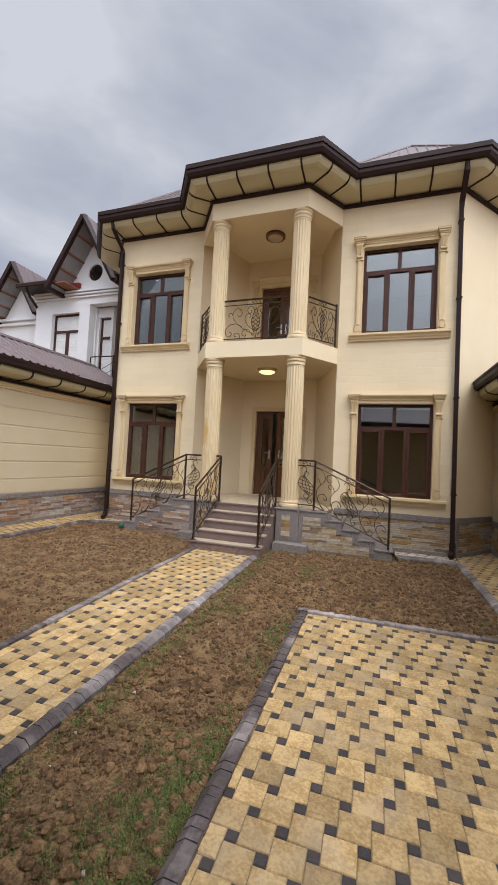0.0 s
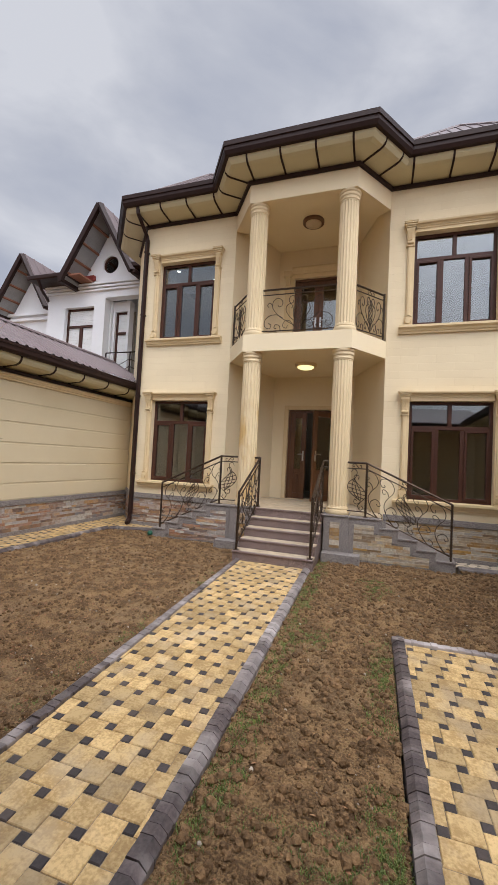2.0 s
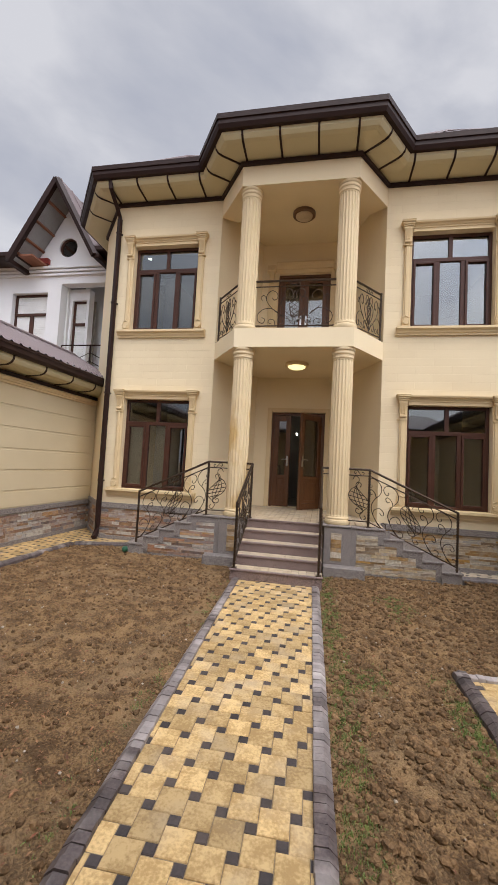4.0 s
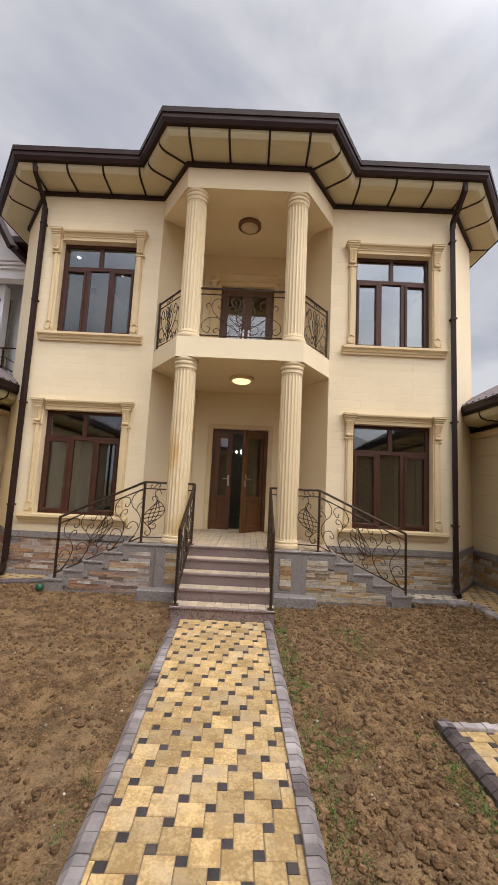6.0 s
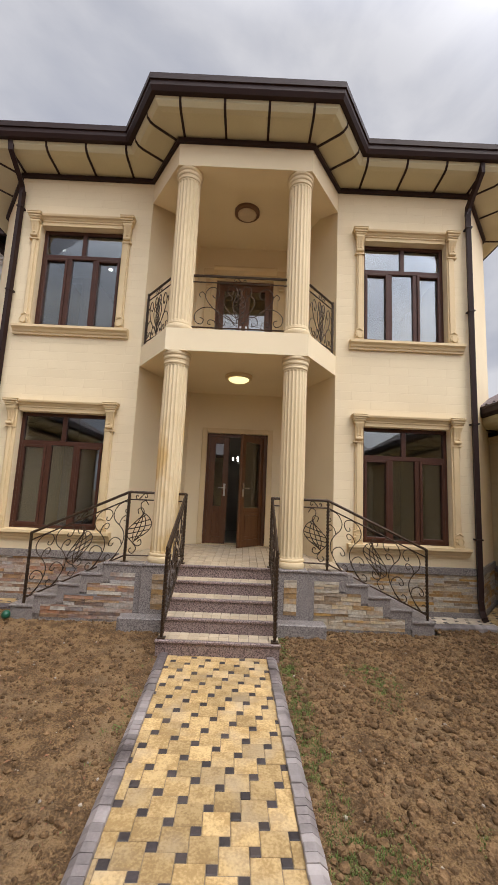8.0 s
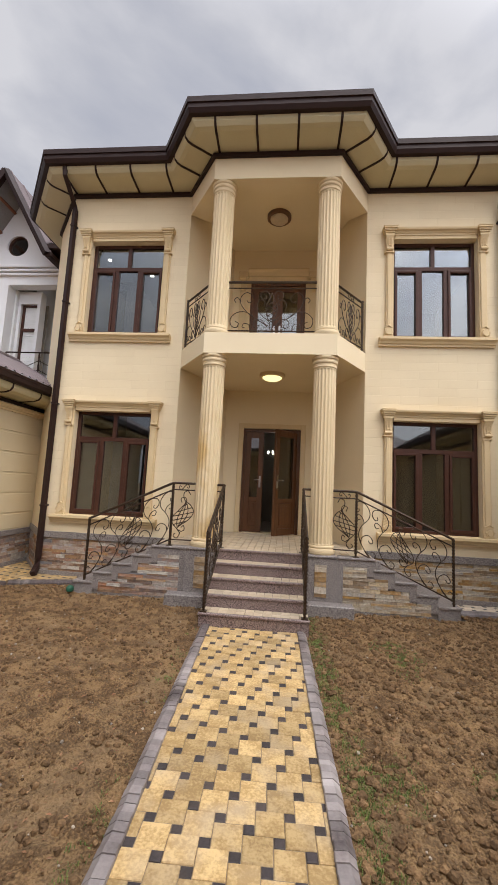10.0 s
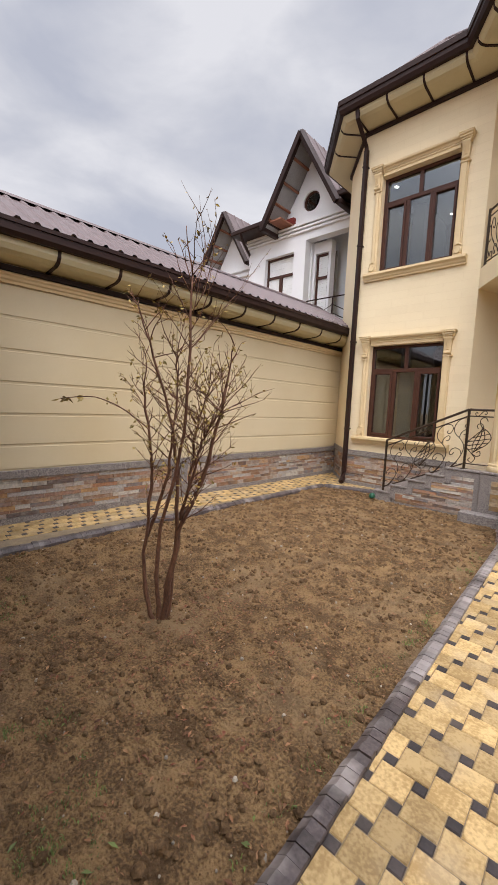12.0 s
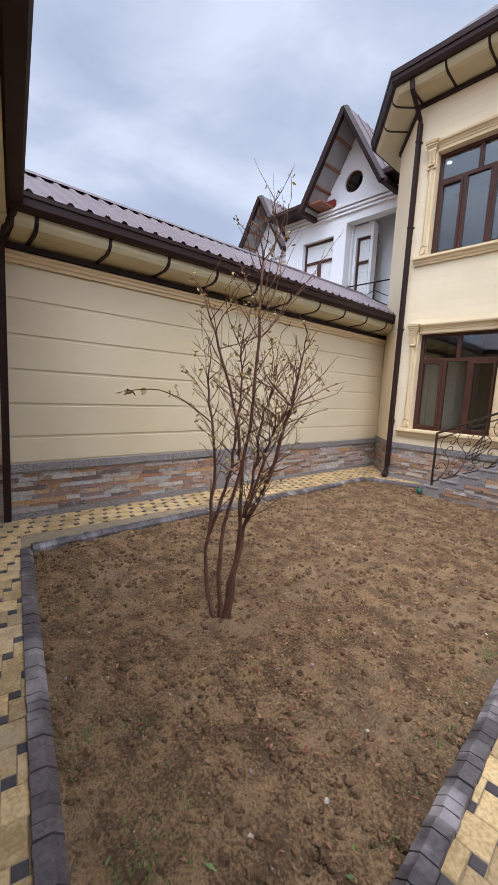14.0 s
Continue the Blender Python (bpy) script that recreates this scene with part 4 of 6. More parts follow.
rng = random.Random(5)
for sg in (-1, 1):
    # flanking stair: four steps down sideways from the deck
    fs = base("flank_stairs", hx(sg * 2.2), FRONT, 0, label="grey granite side stairs faced with split stone", kind="structure", category="stairs")
    TR = 0.29
    for i in range(5):
        u0, u1 = (1.10, 1.60) if i == 0 else (1.60 + TR * (i - 1), 1.60 + TR * i)
        z1 = PORCH - RISE * i
        xa, xb = sorted((hx(sg * u0), hx(sg * u1)))
        if i:
            into(fs, Shape().box(xa, xb, FRONT + 0.012, YF - 0.03, -0.05, z1 - 0.028).make("step_body", GRANITE))
        xa, xb = sorted((hx(sg * (u0 - (0 if i else 0.0))), hx(sg * (u1 + 0.018))))
        into(fs, Shape().box(xa, xb, FRONT - 0.03, FRONT + 0.17 if not i else YF - 0.03, z1 - 0.028, z1 + 0.002).make("tread", GRANITE, bevel=0.005))
        # front border under each tread
        xa, xb = sorted((hx(sg * u0), hx(sg * u1)))
        into(fs, Shape().box(xa, xb, FRONT - 0.012, FRONT + 0.012, z1 - 0.125 if i < 4 else -0.05, z1 - 0.028).make("border", GRANITE))
        if i < 4:
            xe = sorted((hx(sg * (u1 - 0.09)), hx(sg * u1)))
            into(fs, Shape().box(xe[0], xe[1], FRONT - 0.013, FRONT + 0.012, z1 - RISE - 0.1, z1 - 0.125).make("border", GRANITE))
    into(fs, Shape().box(*sorted((hx(sg * 1.1), hx(sg * 1.18))), FRONT - 0.013, FRONT + 0.012, 0.05, PORCH - 0.125).make("border", GRANITE))
    into(fs, Shape().box(hx(1.1) if sg > 0 else hx(-1.7), hx(1.7) if sg > 0 else hx(-1.1), FRONT + 0.012, FRONT + 0.1, -0.05, PORCH - 0.03).make("core", GRANITE))
    into(fs, Shape().box(*sorted((hx(sg * 1.18), hx(sg * 2.38))), FRONT - 0.008, FRONT + 0.012, -0.05, 0.055).make("border", GRANITE))
    foot = 0.055
    for i in (3, 2, 1, 0):
        ue, head = 1.51 + TR * i, PORCH - RISE * i - 0.125
        m, n = along((hx(1.18), FRONT), (hx(ue), FRONT)) if sg > 0 else along((hx(-ue), FRONT), (hx(-1.18), FRONT))
        strips(fs, m, 0, n, foot, head, STONES_PALE if sg > 0 else STONES, True, rng)
        foot = head
    # column pedestal with a stone inset, and the granite block at its foot
    pd = base("column_pedestal", hx(sg * 0.86), 7.3, 0, label="grey granite column pedestal with a split stone inset", kind="structure", category="pedestal")
    into(pd, Shape().box(*sorted((hx(sg * 0.665), hx(sg * 1.098))), 7.27, 7.74, -0.05, PORCH - 0.02).make("body", GRANITE, bevel=0.006))
    into(pd, Shape().box(hx(sg * 0.86) - 0.225, hx(sg * 0.86) + 0.225, 7.25, 7.76, PORCH - 0.02, PORCH + 0.012).make("cap", GRANITE, bevel=0.008))
    m2 = Matrix.Translation((hx(sg * 0.86), 7.27, 0))
    strips(pd, m2, -0.085, 0.085, 0.22, 0.66, STONES_PALE, True, rng, rows=0.075)
    into(pd, Shape().box(*sorted((hx(sg * 0.665), hx(sg * 1.30))), 7.06, 7.27, -0.05, 0.165).make("foot_block", GRANITE, bevel=0.01))

# ---- plinth of the house ----
for i, (p0, p1, mat, parts) in enumerate((((hx(-WU), YF), (hx(-1.66), YF), STONES, True), ((hx(1.66), YF), (hx(WU), YF), STONES_PALE, True), ((hx(-HU), HY), (hx(-WU), YF), STONES, True), ((hx(WU), YF), (hx(HU), HY), STONES_PALE, True))):
    m, n = along(p0, p1)
    pl = base("plinth", (p0[0] + p1[0]) / 2, (p0[1] + p1[1]) / 2, 0, label="house plinth of split stone between granite bands", kind="structure", category="plinth")
    into(pl, Shape().box(0, n, -0.035, 0, 0.665, 0.775, m).make("cap_band", GRANITE, bevel=0.006))
    into(pl, Shape().box(0, n, -0.03, 0, 0.0, 0.12, m).make("foot_band", GRANITE, bevel=0.005))
    ends = ((0, 0.09), (n - 0.09, n)) if i > 1 else ((0, 0.05), (n - 0.05, n))
    for a, b in ends:
        into(pl, Shape().box(a, b, -0.03, 0, 0.12, 0.665, m).make("end_band", GRANITE))
    strips(pl, m, ends[0][1], ends[1][0], 0.12, 0.665, mat, parts, rng)


# ---- downpipes ----
def downpipe(u):
    sg = 1 if u > 0 else -1
    d = base("downpipe", hx(u), YF - 0.06, 0, label="dark brown square downpipe with elbows on the house corner", category="downpipe", group="house downpipes")
    s = Shape()
    x, y = hx(u), YF - 0.075
    s.tube([(x, y - 0.44, 7.26), (x, y - 0.43, 7.10), (x, y - 0.02, 6.78), (x, y, 6.66)], 0.052, 4)
    into(d, s.make("elbow", BROWN))
    s = Shape().tube([(x, y, 6.72), (x, y, 0.30)], 0.052, 4)
    into(d, s.make("pipe", BROWN))
    s = Shape().tube([(x, y, 0.32), (x + 0.0, y - 0.02, 0.16), (x + sg * -0.04, y - 0.16, 0.09)], 0.058, 4)
    into(d, s.make("foot", BROWN))
    for z in (1.2, 3.0, 4.9, 6.4):
        into(d, Shape().box(x - 0.048, x + 0.048, y - 0.048, YF, z, z + 0.025).make("clip", BROWN))


downpipe(-3.82)
downpipe(3.82)


# ---- wrought iron ----
def smooth_line(pts, n=5):
    """A smooth curve through the points."""
    q = [pts[0]] + list(pts) + [pts[-1]]
    out = []
    for k in range(1, len(q) - 2):
        for e in range(n):
            t = e / n
            out.append(tuple(0.5 * (2 * b + (c - a) * t + (2 * a - 5 * b + 4 * c - d) * t * t + (3 * b - a - 3 * c + d) * t ** 3) for a, b, c, d in zip(q[k - 1], q[k], q[k + 1], q[k + 2])))
    return out + [pts[-1]]


HOOK = (
    ((0.04, 0.0), (0.16, 0.10), (0.25, 0.25), (0.26, 0.40), (0.19, 0.56), (0.08, 0.72), (0.05, 0.86), (0.11, 0.97), (0.22, 1.0), (0.33, 0.95), (0.37, 0.85), (0.32, 0.77), (0.26, 0.80), (0.27, 0.85)),
    ((0.23, 0.20), (0.20, 0.31), (0.10, 0.40), (0.02, 0.38), (-0.01, 0.31), (0.04, 0.27), (0.08, 0.31)),
    ((0.16, 0.60), (0.20, 0.70), (0.28, 0.73), (0.32, 0.68), (0.29, 0.62), (0.24, 0.65)),
    ((0.16, 0.08), (0.06, 0.0), (-0.04, 0.02), (-0.06, 0.10), (0.0, 0.13), (0.03, 0.09)),
)
LEAF_A = ((0.36, 0.92), (0.30, 1.0), (0.22, 0.94), (0.25, 0.80), (0.38, 0.70), (0.44, 0.56), (0.36, 0.42), (0.18, 0.28), (0.12, 0.21), (0.18, 0.12), (0.12, 0.02), (0.05, 0.07), (0.09, 0.12))
LEAF_B = ((0.19, 0.75), (0.17, 0.83), (0.25, 0.86), (0.28, 0.76), (0.14, 0.60), (0.02, 0.46), (0.01, 0.33), (0.10, 0.23), (0.20, 0.16), (0.27, 0.20), (0.25, 0.28), (0.20, 0.24))
LYRE = (
    ((0.0, 0.90), (0.07, 0.72), (0.13, 0.54), (0.11, 0.36), (0.04, 0.18), (0.02, 0.02)),
    ((0.02, 0.72), (0.06, 0.87), (0.14, 0.95), (0.23, 0.92), (0.26, 0.82), (0.20, 0.74), (0.13, 0.78), (0.15, 0.84)),
    ((0.05, 0.22), (0.22, 0.36), (0.33, 0.54), (0.31, 0.68), (0.22, 0.73), (0.15, 0.66), (0.19, 0.60)),
    ((0.05, 0.10), (0.30, 0.24), (0.55, 0.42), (0.72, 0.65), (0.70, 0.83), (0.58, 0.91), (0.46, 0.84), (0.44, 0.72), (0.52, 0.66), (0.58, 0.72)),
    ((0.42, 0.34), (0.60, 0.44), (0.80, 0.42), (0.94, 0.28), (0.92, 0.11), (0.80, 0.06), (0.75, 0.16), (0.83, 0.21)),
    ((0.08, 0.06), (0.22, 0.25), (0.37, 0.24), (0.41, 0.11), (0.31, 0.05), (0.28, 0.13)),
    ((0.48, 0.0), (0.51, 0.13), (0.62, 0.16), (0.66, 0.08), (0.59, 0.05)),
    ((0.72, 0.70), (0.80, 0.79), (0.87, 0.73), (0.83, 0.66)),
)


def lattice(left, right, n):
    """Crossing bars between two edges given as lists of points."""
    def on(line, t):
        k = min(int(t * (len(line) - 1)), len(line) - 2)
        f = t * (len(line) - 1) - k
        return tuple(a + (b - a) * f for a, b in zip(line[k], line[k + 1]))
    out = []
    for j in range(n):
        t0, t1 = j / n, min(1.0, (j + 1.6) / n)
        out += [[on(left, t0), on(right, t1)], [on(right, t0), on(left, t1)]]
    return out


def hook(s0, lo, H, sg=-1):
    return [smooth_line([(s0 + sg * (x - 0.15) * H, lo + y * H) for x, y in ln]) for ln in HOOK]


def leaf_basket(s0, lo, H, sg=-1):
    a, b = ([(s0 + sg * (x - 0.22) * H, lo + y * H) for x, y in ln] for ln in (LEAF_A, LEAF_B))
    e, f = smooth_line(b[3:8], 3), smooth_line(a[3:8], 3)
    bars = [[e[k], f[k]] for k in range(2, len(e) - 1, 2)]
    for t in (0.28, 0.5, 0.72):
        bars.append([tuple(p + (q - p) * t for p, q in zip(e[k], f[k])) for k in range(len(e))])
    return [smooth_line(a), smooth_line(b)] + bars


def lyre(c, lo, H, half):
    k = min(1.0, half / (0.97 * H))
    out = [smooth_line([(c + sg * x * H * k, lo + y * H) for x, y in ln]) for sg in (-1, 1) for ln in LYRE]
    edge_l, edge_r = ([(c + sg * x * H * k, lo + y * H) for x, y in LYRE[0][1:5]] for sg in (-1, 1))
    return out + lattice(edge_l, edge_r, 5)


def curl_pair(c, v, w):
    """A small lying S with a curl at each end."""
    return smooth_line([(c + w * x, v + w * y) for x, y in ((-0.30, 0.02), (-0.38, -0.10), (-0.5, -0.02), (-0.45, 0.2), (-0.25, 0.26), (0.0, 0.0), (0.25, -0.26), (0.45, -0.2), (0.5, 0.02), (0.38, 0.10), (0.30, -0.02))])


def iron_panel(name, p0, p1, za, zb, h, kind, posts, label, group):
    """A railing from p0 to p1 in plan, whose foot runs from za to zb."""
    r = base(name, p0[0], p0[1], za, label=label, category="railing", group=group)
    d = Vector((p1[0] - p0[0], p1[1] - p0[1]))
    n = d.length
    sl = (zb - za) / n

    def at(s, v):
        q = Vector(p0) + d * (s / n)
        return (q.x, q.y, za + sl * s + v)

    for k, s in enumerate((0, n)):
        if posts[k]:
            x, y, z = at(s, 0)
            ps = Shape().tube([(x, y, z), (x, y, z + h + 0.012)], 0.019, 4)
            for j in range(int(h / 0.045)):
                ps.tube([(x, y, z + 0.05 + 0.045 * j), (x, y, z + 0.075 + 0.045 * j)], 0.0225, 6)
            ps.box(x - 0.04, x + 0.04, y - 0.04, y + 0.04, z, z + 0.012)
            into(r, ps.make("post", IRON))
    for v, q in ((h, 0.019), (h - 0.10, 0.010), (0.09, 0.011)):
        into(r, Shape().tube([at(0, v), at(n, v)], q, 6).make("rail", IRON))
    lo, hi = 0.10, h - 0.11
    lines = []
    H = hi - lo
    if kind == "long":
        for f in (0.09, 0.285, 0.68, 0.88):
            lines += hook(n * f, lo, H)
        lines += leaf_basket(n * 0.48, lo, H)
        lines.append(curl_pair(n * 0.48, hi + 0.055, 0.13))
    elif kind == "short":
        lines += leaf_basket(n * 0.5, lo, H)
        lines.append(curl_pair(n * 0.5, hi + 0.055, 0.15))
    elif kind == "lyre":
        lines += lyre(n * 0.5, lo, H, n * 0.5)
        lines.append(curl_pair(n * 0.5, hi + 0.055, 0.17))
    sc = Shape()
    for ln in lines:
        sc.tube([at(min(max(s, 0.0), n), v) for s, v in ln], 0.0066, 5)
    if lines:
        into(r, sc.make("scrollwork", IRON, smooth=True))
    return r


G1, G2 = "stair railings", "balcony railings"
for sg in (-1, 1):
    iron_panel("stair_railing", (hx(sg * 0.60), 6.36), (hx(sg * 0.60), 7.46), PAVE + RISE, PORCH, 0.93, "long", (1, 1), "black wrought iron handrail with scrolls on the front steps", G1)
    iron_panel("stair_railing", (hx(sg * 1.36), FRONT + 0.05), (hx(2.70 if sg > 0 else -2.63), FRONT + 0.05), PORCH, PAVE + RISE - 0.02, 0.93, "long", (1, 1), "black wrought iron handrail with scrolls on the side stairs", G1)
    iron_panel("porch_railing", (hx(sg * 1.03), FRONT + 0.08), (hx(sg * 1.36), FRONT + 0.05), PORCH, PORCH, 0.93, "short", (0, 0), "short black wrought iron railing beside the column", G1)
    iron_panel("porch_railing", (hx(sg * 0.60), 7.46), (hx(sg * 0.72), 7.48), PORCH, PORCH, 0.93, "plain", (0, 0), "short black wrought iron railing between post and column", G1)
    a, b = (hx(sg * 1.06), YB + 0.26), (hx(sg * 1.54), YF + 0.0)
    iron_panel("balcony_railing", a, b, SLAB1, SLAB1, 0.90, "lyre", (0, 1), "black wrought iron balcony railing with scrolls", G2)
iron_panel("balcony_railing", (hx(-0.70), YB + 0.15), (hx(0.70), YB + 0.15), SLAB1, SLAB1, 0.90, "lyre", (0, 0), "black wrought iron balcony railing with scrolls", G2)


# ---- side buildings ----
def side_building(sg, y0, parts):
    tag = "west" if sg < 0 else "east"
    X, XN = hx(sg * EU), hx(sg * (EU + 0.2))
    a, b = ((XN, y0), (X, EY)) if sg < 0 else ((X, EY), (XN, y0))
    # seen from the yard, the wall runs so that the yard lies to its right
    m, n = along(a, b)
    Shape().box(0, n, 0.0, 0.3, 0, 3.12, m).make("wall_" + tag, PANEL, kind="structure", label="cream panelled wall of the low side building")
    g = base("wall_panels_" + tag, X, 5, 0, label="cream wall panels with shallow horizontal joints", kind="structure", category="panels")
    levels = [0.70, 1.00, 1.372, 1.745, 2.12, 2.495, 2.86]
    pil = 4.35 - y0 if sg < 0 else EY - 4.6
    for i, (c, d) in enumerate(zip(levels, levels[1:])):
        for s0, s1 in ((0, pil), (pil + 0.25, n)):
            into(g, Shape().box(s0, s1, -0.011, 0.0, c + 0.014, d - 0.014, m).make("panel", PANEL, bevel=0.006))
    into(g, Shape().box(pil, pil + 0.25, -0.035, 0.0, 0.70, 2.86, m).make("pilaster", PANEL, bevel=0.008))
    into(g, Shape().sweep([a, b], [(0, 2.86), (0.03, 2.86), (0.035, 2.89), (0.055, 2.905), (0.055, 2.93), (0.075, 2.95), (0.075, 2.97), (0, 2.97)]).make("cornice", TRIM))
    pl = base("plinth", X, 5, 0, label="split stone plinth with granite bands along the side building", kind="structure", category="plinth")
    into(pl, Shape().box(0, n, -0.035, 0, 0.60, 0.70, m).make("cap_band", GRANITE, bevel=0.006))
    into(pl, Shape().box(0, n, -0.03, 0, 0.0, 0.12, m).make("foot_band", GRANITE))
    into(pl, Shape().box(pil - 0.02, pil + 0.27, -0.04, 0, 0.12, 0.60, m).make("pilaster_foot", GRANITE))
    strips(pl, m, 0, pil - 0.02, 0.12, 0.60, STONES if sg < 0 else STONES_PALE, parts, rng, rows=0.06)
    strips(pl, m, pil + 0.27, n, 0.12, 0.60, STONES if sg < 0 else STONES_PALE, parts, rng, rows=0.06)
    ev = base("side_eave", X, 5, 3.1, label="cream soffit with dark brackets and a brown gutter", kind="structure", category="eave")
    pf = [(0.01, 3.08), (0.30, 3.10), (0.38, 3.13), (0.42, 3.18), (0.43, 3.26)]
    into(ev, Shape().sweep([a, b], pf + [(0.2, 3.34), (0, 3.34)]).make("soffit", SOFFIT))
    into(ev, Shape().sweep([a, b], [(0.003, 3.0), (0.05, 3.0), (0.05, 3.06), (0.003, 3.06)]).make("wall_strip", BROWN))
    into(ev, Shape().sweep([a, b], [(0.42, 3.24), (0.49, 3.24), (0.53, 3.28), (0.53, 3.36), (0.545, 3.36), (0.545, 3.40), (0.5, 3.40), (0.3, 3.45), (0.3, 3.3)]).make("gutter", BROWN))
    bt = Shape()
    A, B = Vector(a), Vector(b)
    d = (B - A).normalized()
    s = 0.42
    while s < n:
        batten(bt, A + d * s, Vector((d.y, -d.x)), pf, 0.02)
        s += 0.74
    into(ev, bt.make("bracket", BROWN))
    ro = base("side_roof", X, 5, 3.4, label="brown ribbed metal roof of the low side building", kind="structure", category="roof")
    sh = Shape()
    pts, fs = [], []
    prof = []
    t = 0.0
    while t < n:
        for q, h in ((0.0, 0), (0.11, 0), (0.135, 0.028), (0.165, 0.028), (0.19, 0)):
            prof.append((t + q, h))
        t += 0.19
    rows = []
    for o, z in ((0.5, 3.42), (-0.86, 4.17), (-2.3, 3.42)):
        rows.append([tuple(m @ Vector((min(q, n), -o, z + h))) for q, h in prof])
    kk = len(prof)
    sh.poly([p for r in rows for p in r], [(j * kk + i, j * kk + i + 1, (j + 1) * kk + i + 1, (j + 1) * kk + i) for j in range(2) for i in range(kk - 1)])
    into(ro, sh.make("roof_sheet", ROOF))
    into(ro, Shape().sweep([a, b], [(-0.72, 4.13), (-0.86, 4.22), (-1.0, 4.13), (-0.86, 4.19)]).make("ridge_cap", ROOF))
    Shape().box(0, n, 2.0, 2.2, 0, 3.4, m).make("wall_back_" + tag, WHITE, kind="structure", label="plain rear wall of the low side building")


side_building(-1, 1.30, True)
side_building(1, 0.2, False)

# corner downpipe between side building and house
for sg in (-1, 1):
    dp = base("downpipe", hx(sg * (EU - 0.09)), EY - 0.3, 0, label="dark brown downpipe in the corner by the low roof", category="downpipe", group="low downpipes")
    x, y = hx(sg * (EU - 0.3)), 8.86
    into(dp, Shape().tube([(hx(sg * (EU - 0.48)), 8.72, 3.26), (x, 8.82, 3.0), (hx(sg * (EU - 0.36)), 8.86, 2.85), (hx(sg * (EU - 0.36)), 8.86, 0.1)], 0.045, 4).make("pipe", BROWN))

# ---- building at the back of the walk: skewed eave, wall and pier ----
NP0, NP1 = (-7.25, near_line(-7.25) - 0.0), (3.6, near_line(3.6))
nm, nn = along(NP0, NP1)
near = base("near_eave", NP0[0], NP0[1], 3.3, label="dark gutter and soffit of the building behind the yard", kind="structure", category="eave")
off = 0.015
into(near, Shape().box(0, nn, -off - 0.14, -off, 3.28, 3.42, nm).make("gutter", BROWN, bevel=0.02))
EOF_SOFFIT = Shape().box(0, nn, -off - 1.75, -off - 0.14, 3.2, 3.3, nm)
into(near, EOF_SOFFIT.make("soffit", SOFFIT))
into(near, Shape().poly([tuple(nm @ Vector(p)) for p in ((0, -off - 0.1, 3.43), (nn, -off - 0.1, 3.43), (nn, -3.2, 4.4), (0, -3.2, 4.4), (0, -6.2, 3.4), (nn, -6.2, 3.4))], [(0, 1, 2, 3), (3, 2, 5, 4)]).make("roof_sheet", ROOF))
Shape().box(0, nn, -2.1, -1.8, 0, 3.25, nm).make("wall_south", PANEL, kind="structure", label="cream wall of the building behind the yard")
Shape().box(0, 0.3, -6.0, -2.1, 0, 3.25, nm).make("wall_south_side", PANEL, kind="structure", label="cream side wall of the building behind the yard")
dp = base("downpipe", -7.2, 1.5, 0, label="dark brown downpipe beside the granite pier", category="downpipe", group="low downpipes")
into(dp, Shape().tube([(-6.93, 1.50, 3.3), (-7.0, 1.48, 3.15), (-7.2, 1.44, 2.95), (-7.22, 1.44, 0.1)], 0.05, 4).make("pipe", BROWN))
pr = base("granite_pier", -7.2, 1.15, 0, label="low speckled granite pier with a cap", category="pier")
into(pr, Shape().box(-7.16, -6.84, 0.92, 1.25, 0.0, 0.72).make("shaft", GRANITE, bevel=0.01))
into(pr, Shape().box(-7.20, -6.80, 0.88, 1.29, 0.72, 0.82).make("cap", GRANITE, bevel=0.015))

# ---- neighbouring white house ----
NB = base("neighbour_house", -10.6, 11, 0, label="white plastered neighbouring house with steep brown gables", category="house")
Y = 11.0
s = Shape()
for a, b, c, d in cells(-12.3, -9.85, 0, 7.35, [(-11.52, -10.30, 4.75, 6.6)]):
    s.box(a, b, Y, Y + 0.3, c, d)
s.box(-12.3, -12.0, Y + 0.3, 18, 0, 7.35).box(-9.85, -9.80, Y + 0.3, 12.1, 0, 6.85).box(-9.85, -6.5, Y, Y + 0.3, 6.85, 7.35).box(-9.85, -6.5, Y, 12.1, 3.3, 3.95)
for a, b, c, d in cells(-9.80, -9.15, 3.95, 6.85, [(-9.72, -9.24, 4.35, 6.5)]):
    s.box(a, b, 11.4, 11.65, c, d)
s.box(-9.80, -6.5, 12.1, 12.35, 3.3, 7.3)
s.box(-6.5, -6.2, Y, 18, 0, 7.35).box(-12.0, -6.5, 17.7, 18, 0, 7.35)
into(NB, s.make("wall", WHITE))
s = Shape()
for a, b in ((7.12, 0.07), (7.22, 0.1), (7.32, 0.13)):
    s.box(-12.36, -6.5, Y - b, Y, a - 0.03, a + 0.04)
into(NB, s.make("cornice", WHITE, bevel=0.01))
# gable wall with a round window
GX, GZ, GW = -10.38, 10.05, 1.50
ring = []
s = Shape()
rc, rz, rr_ = -9.72, 7.98, 0.30
outer = [(GX - GW, 7.35), (GX + GW, 7.35), (GX, GZ - 0.25)]
GX0 = -9.65
outer = [(GX0 - 1.28, 7.35), (GX0 + 1.28, 7.35), (GX0 + 0.62, 8.35), (GX0, 9.42), (GX0 - 0.62, 8.35)]
n = 20
circ = [(rc + rr_ * math.cos(2 * math.pi * k / n), rz + rr_ * math.sin(2 * math.pi * k / n)) for k in range(n)]


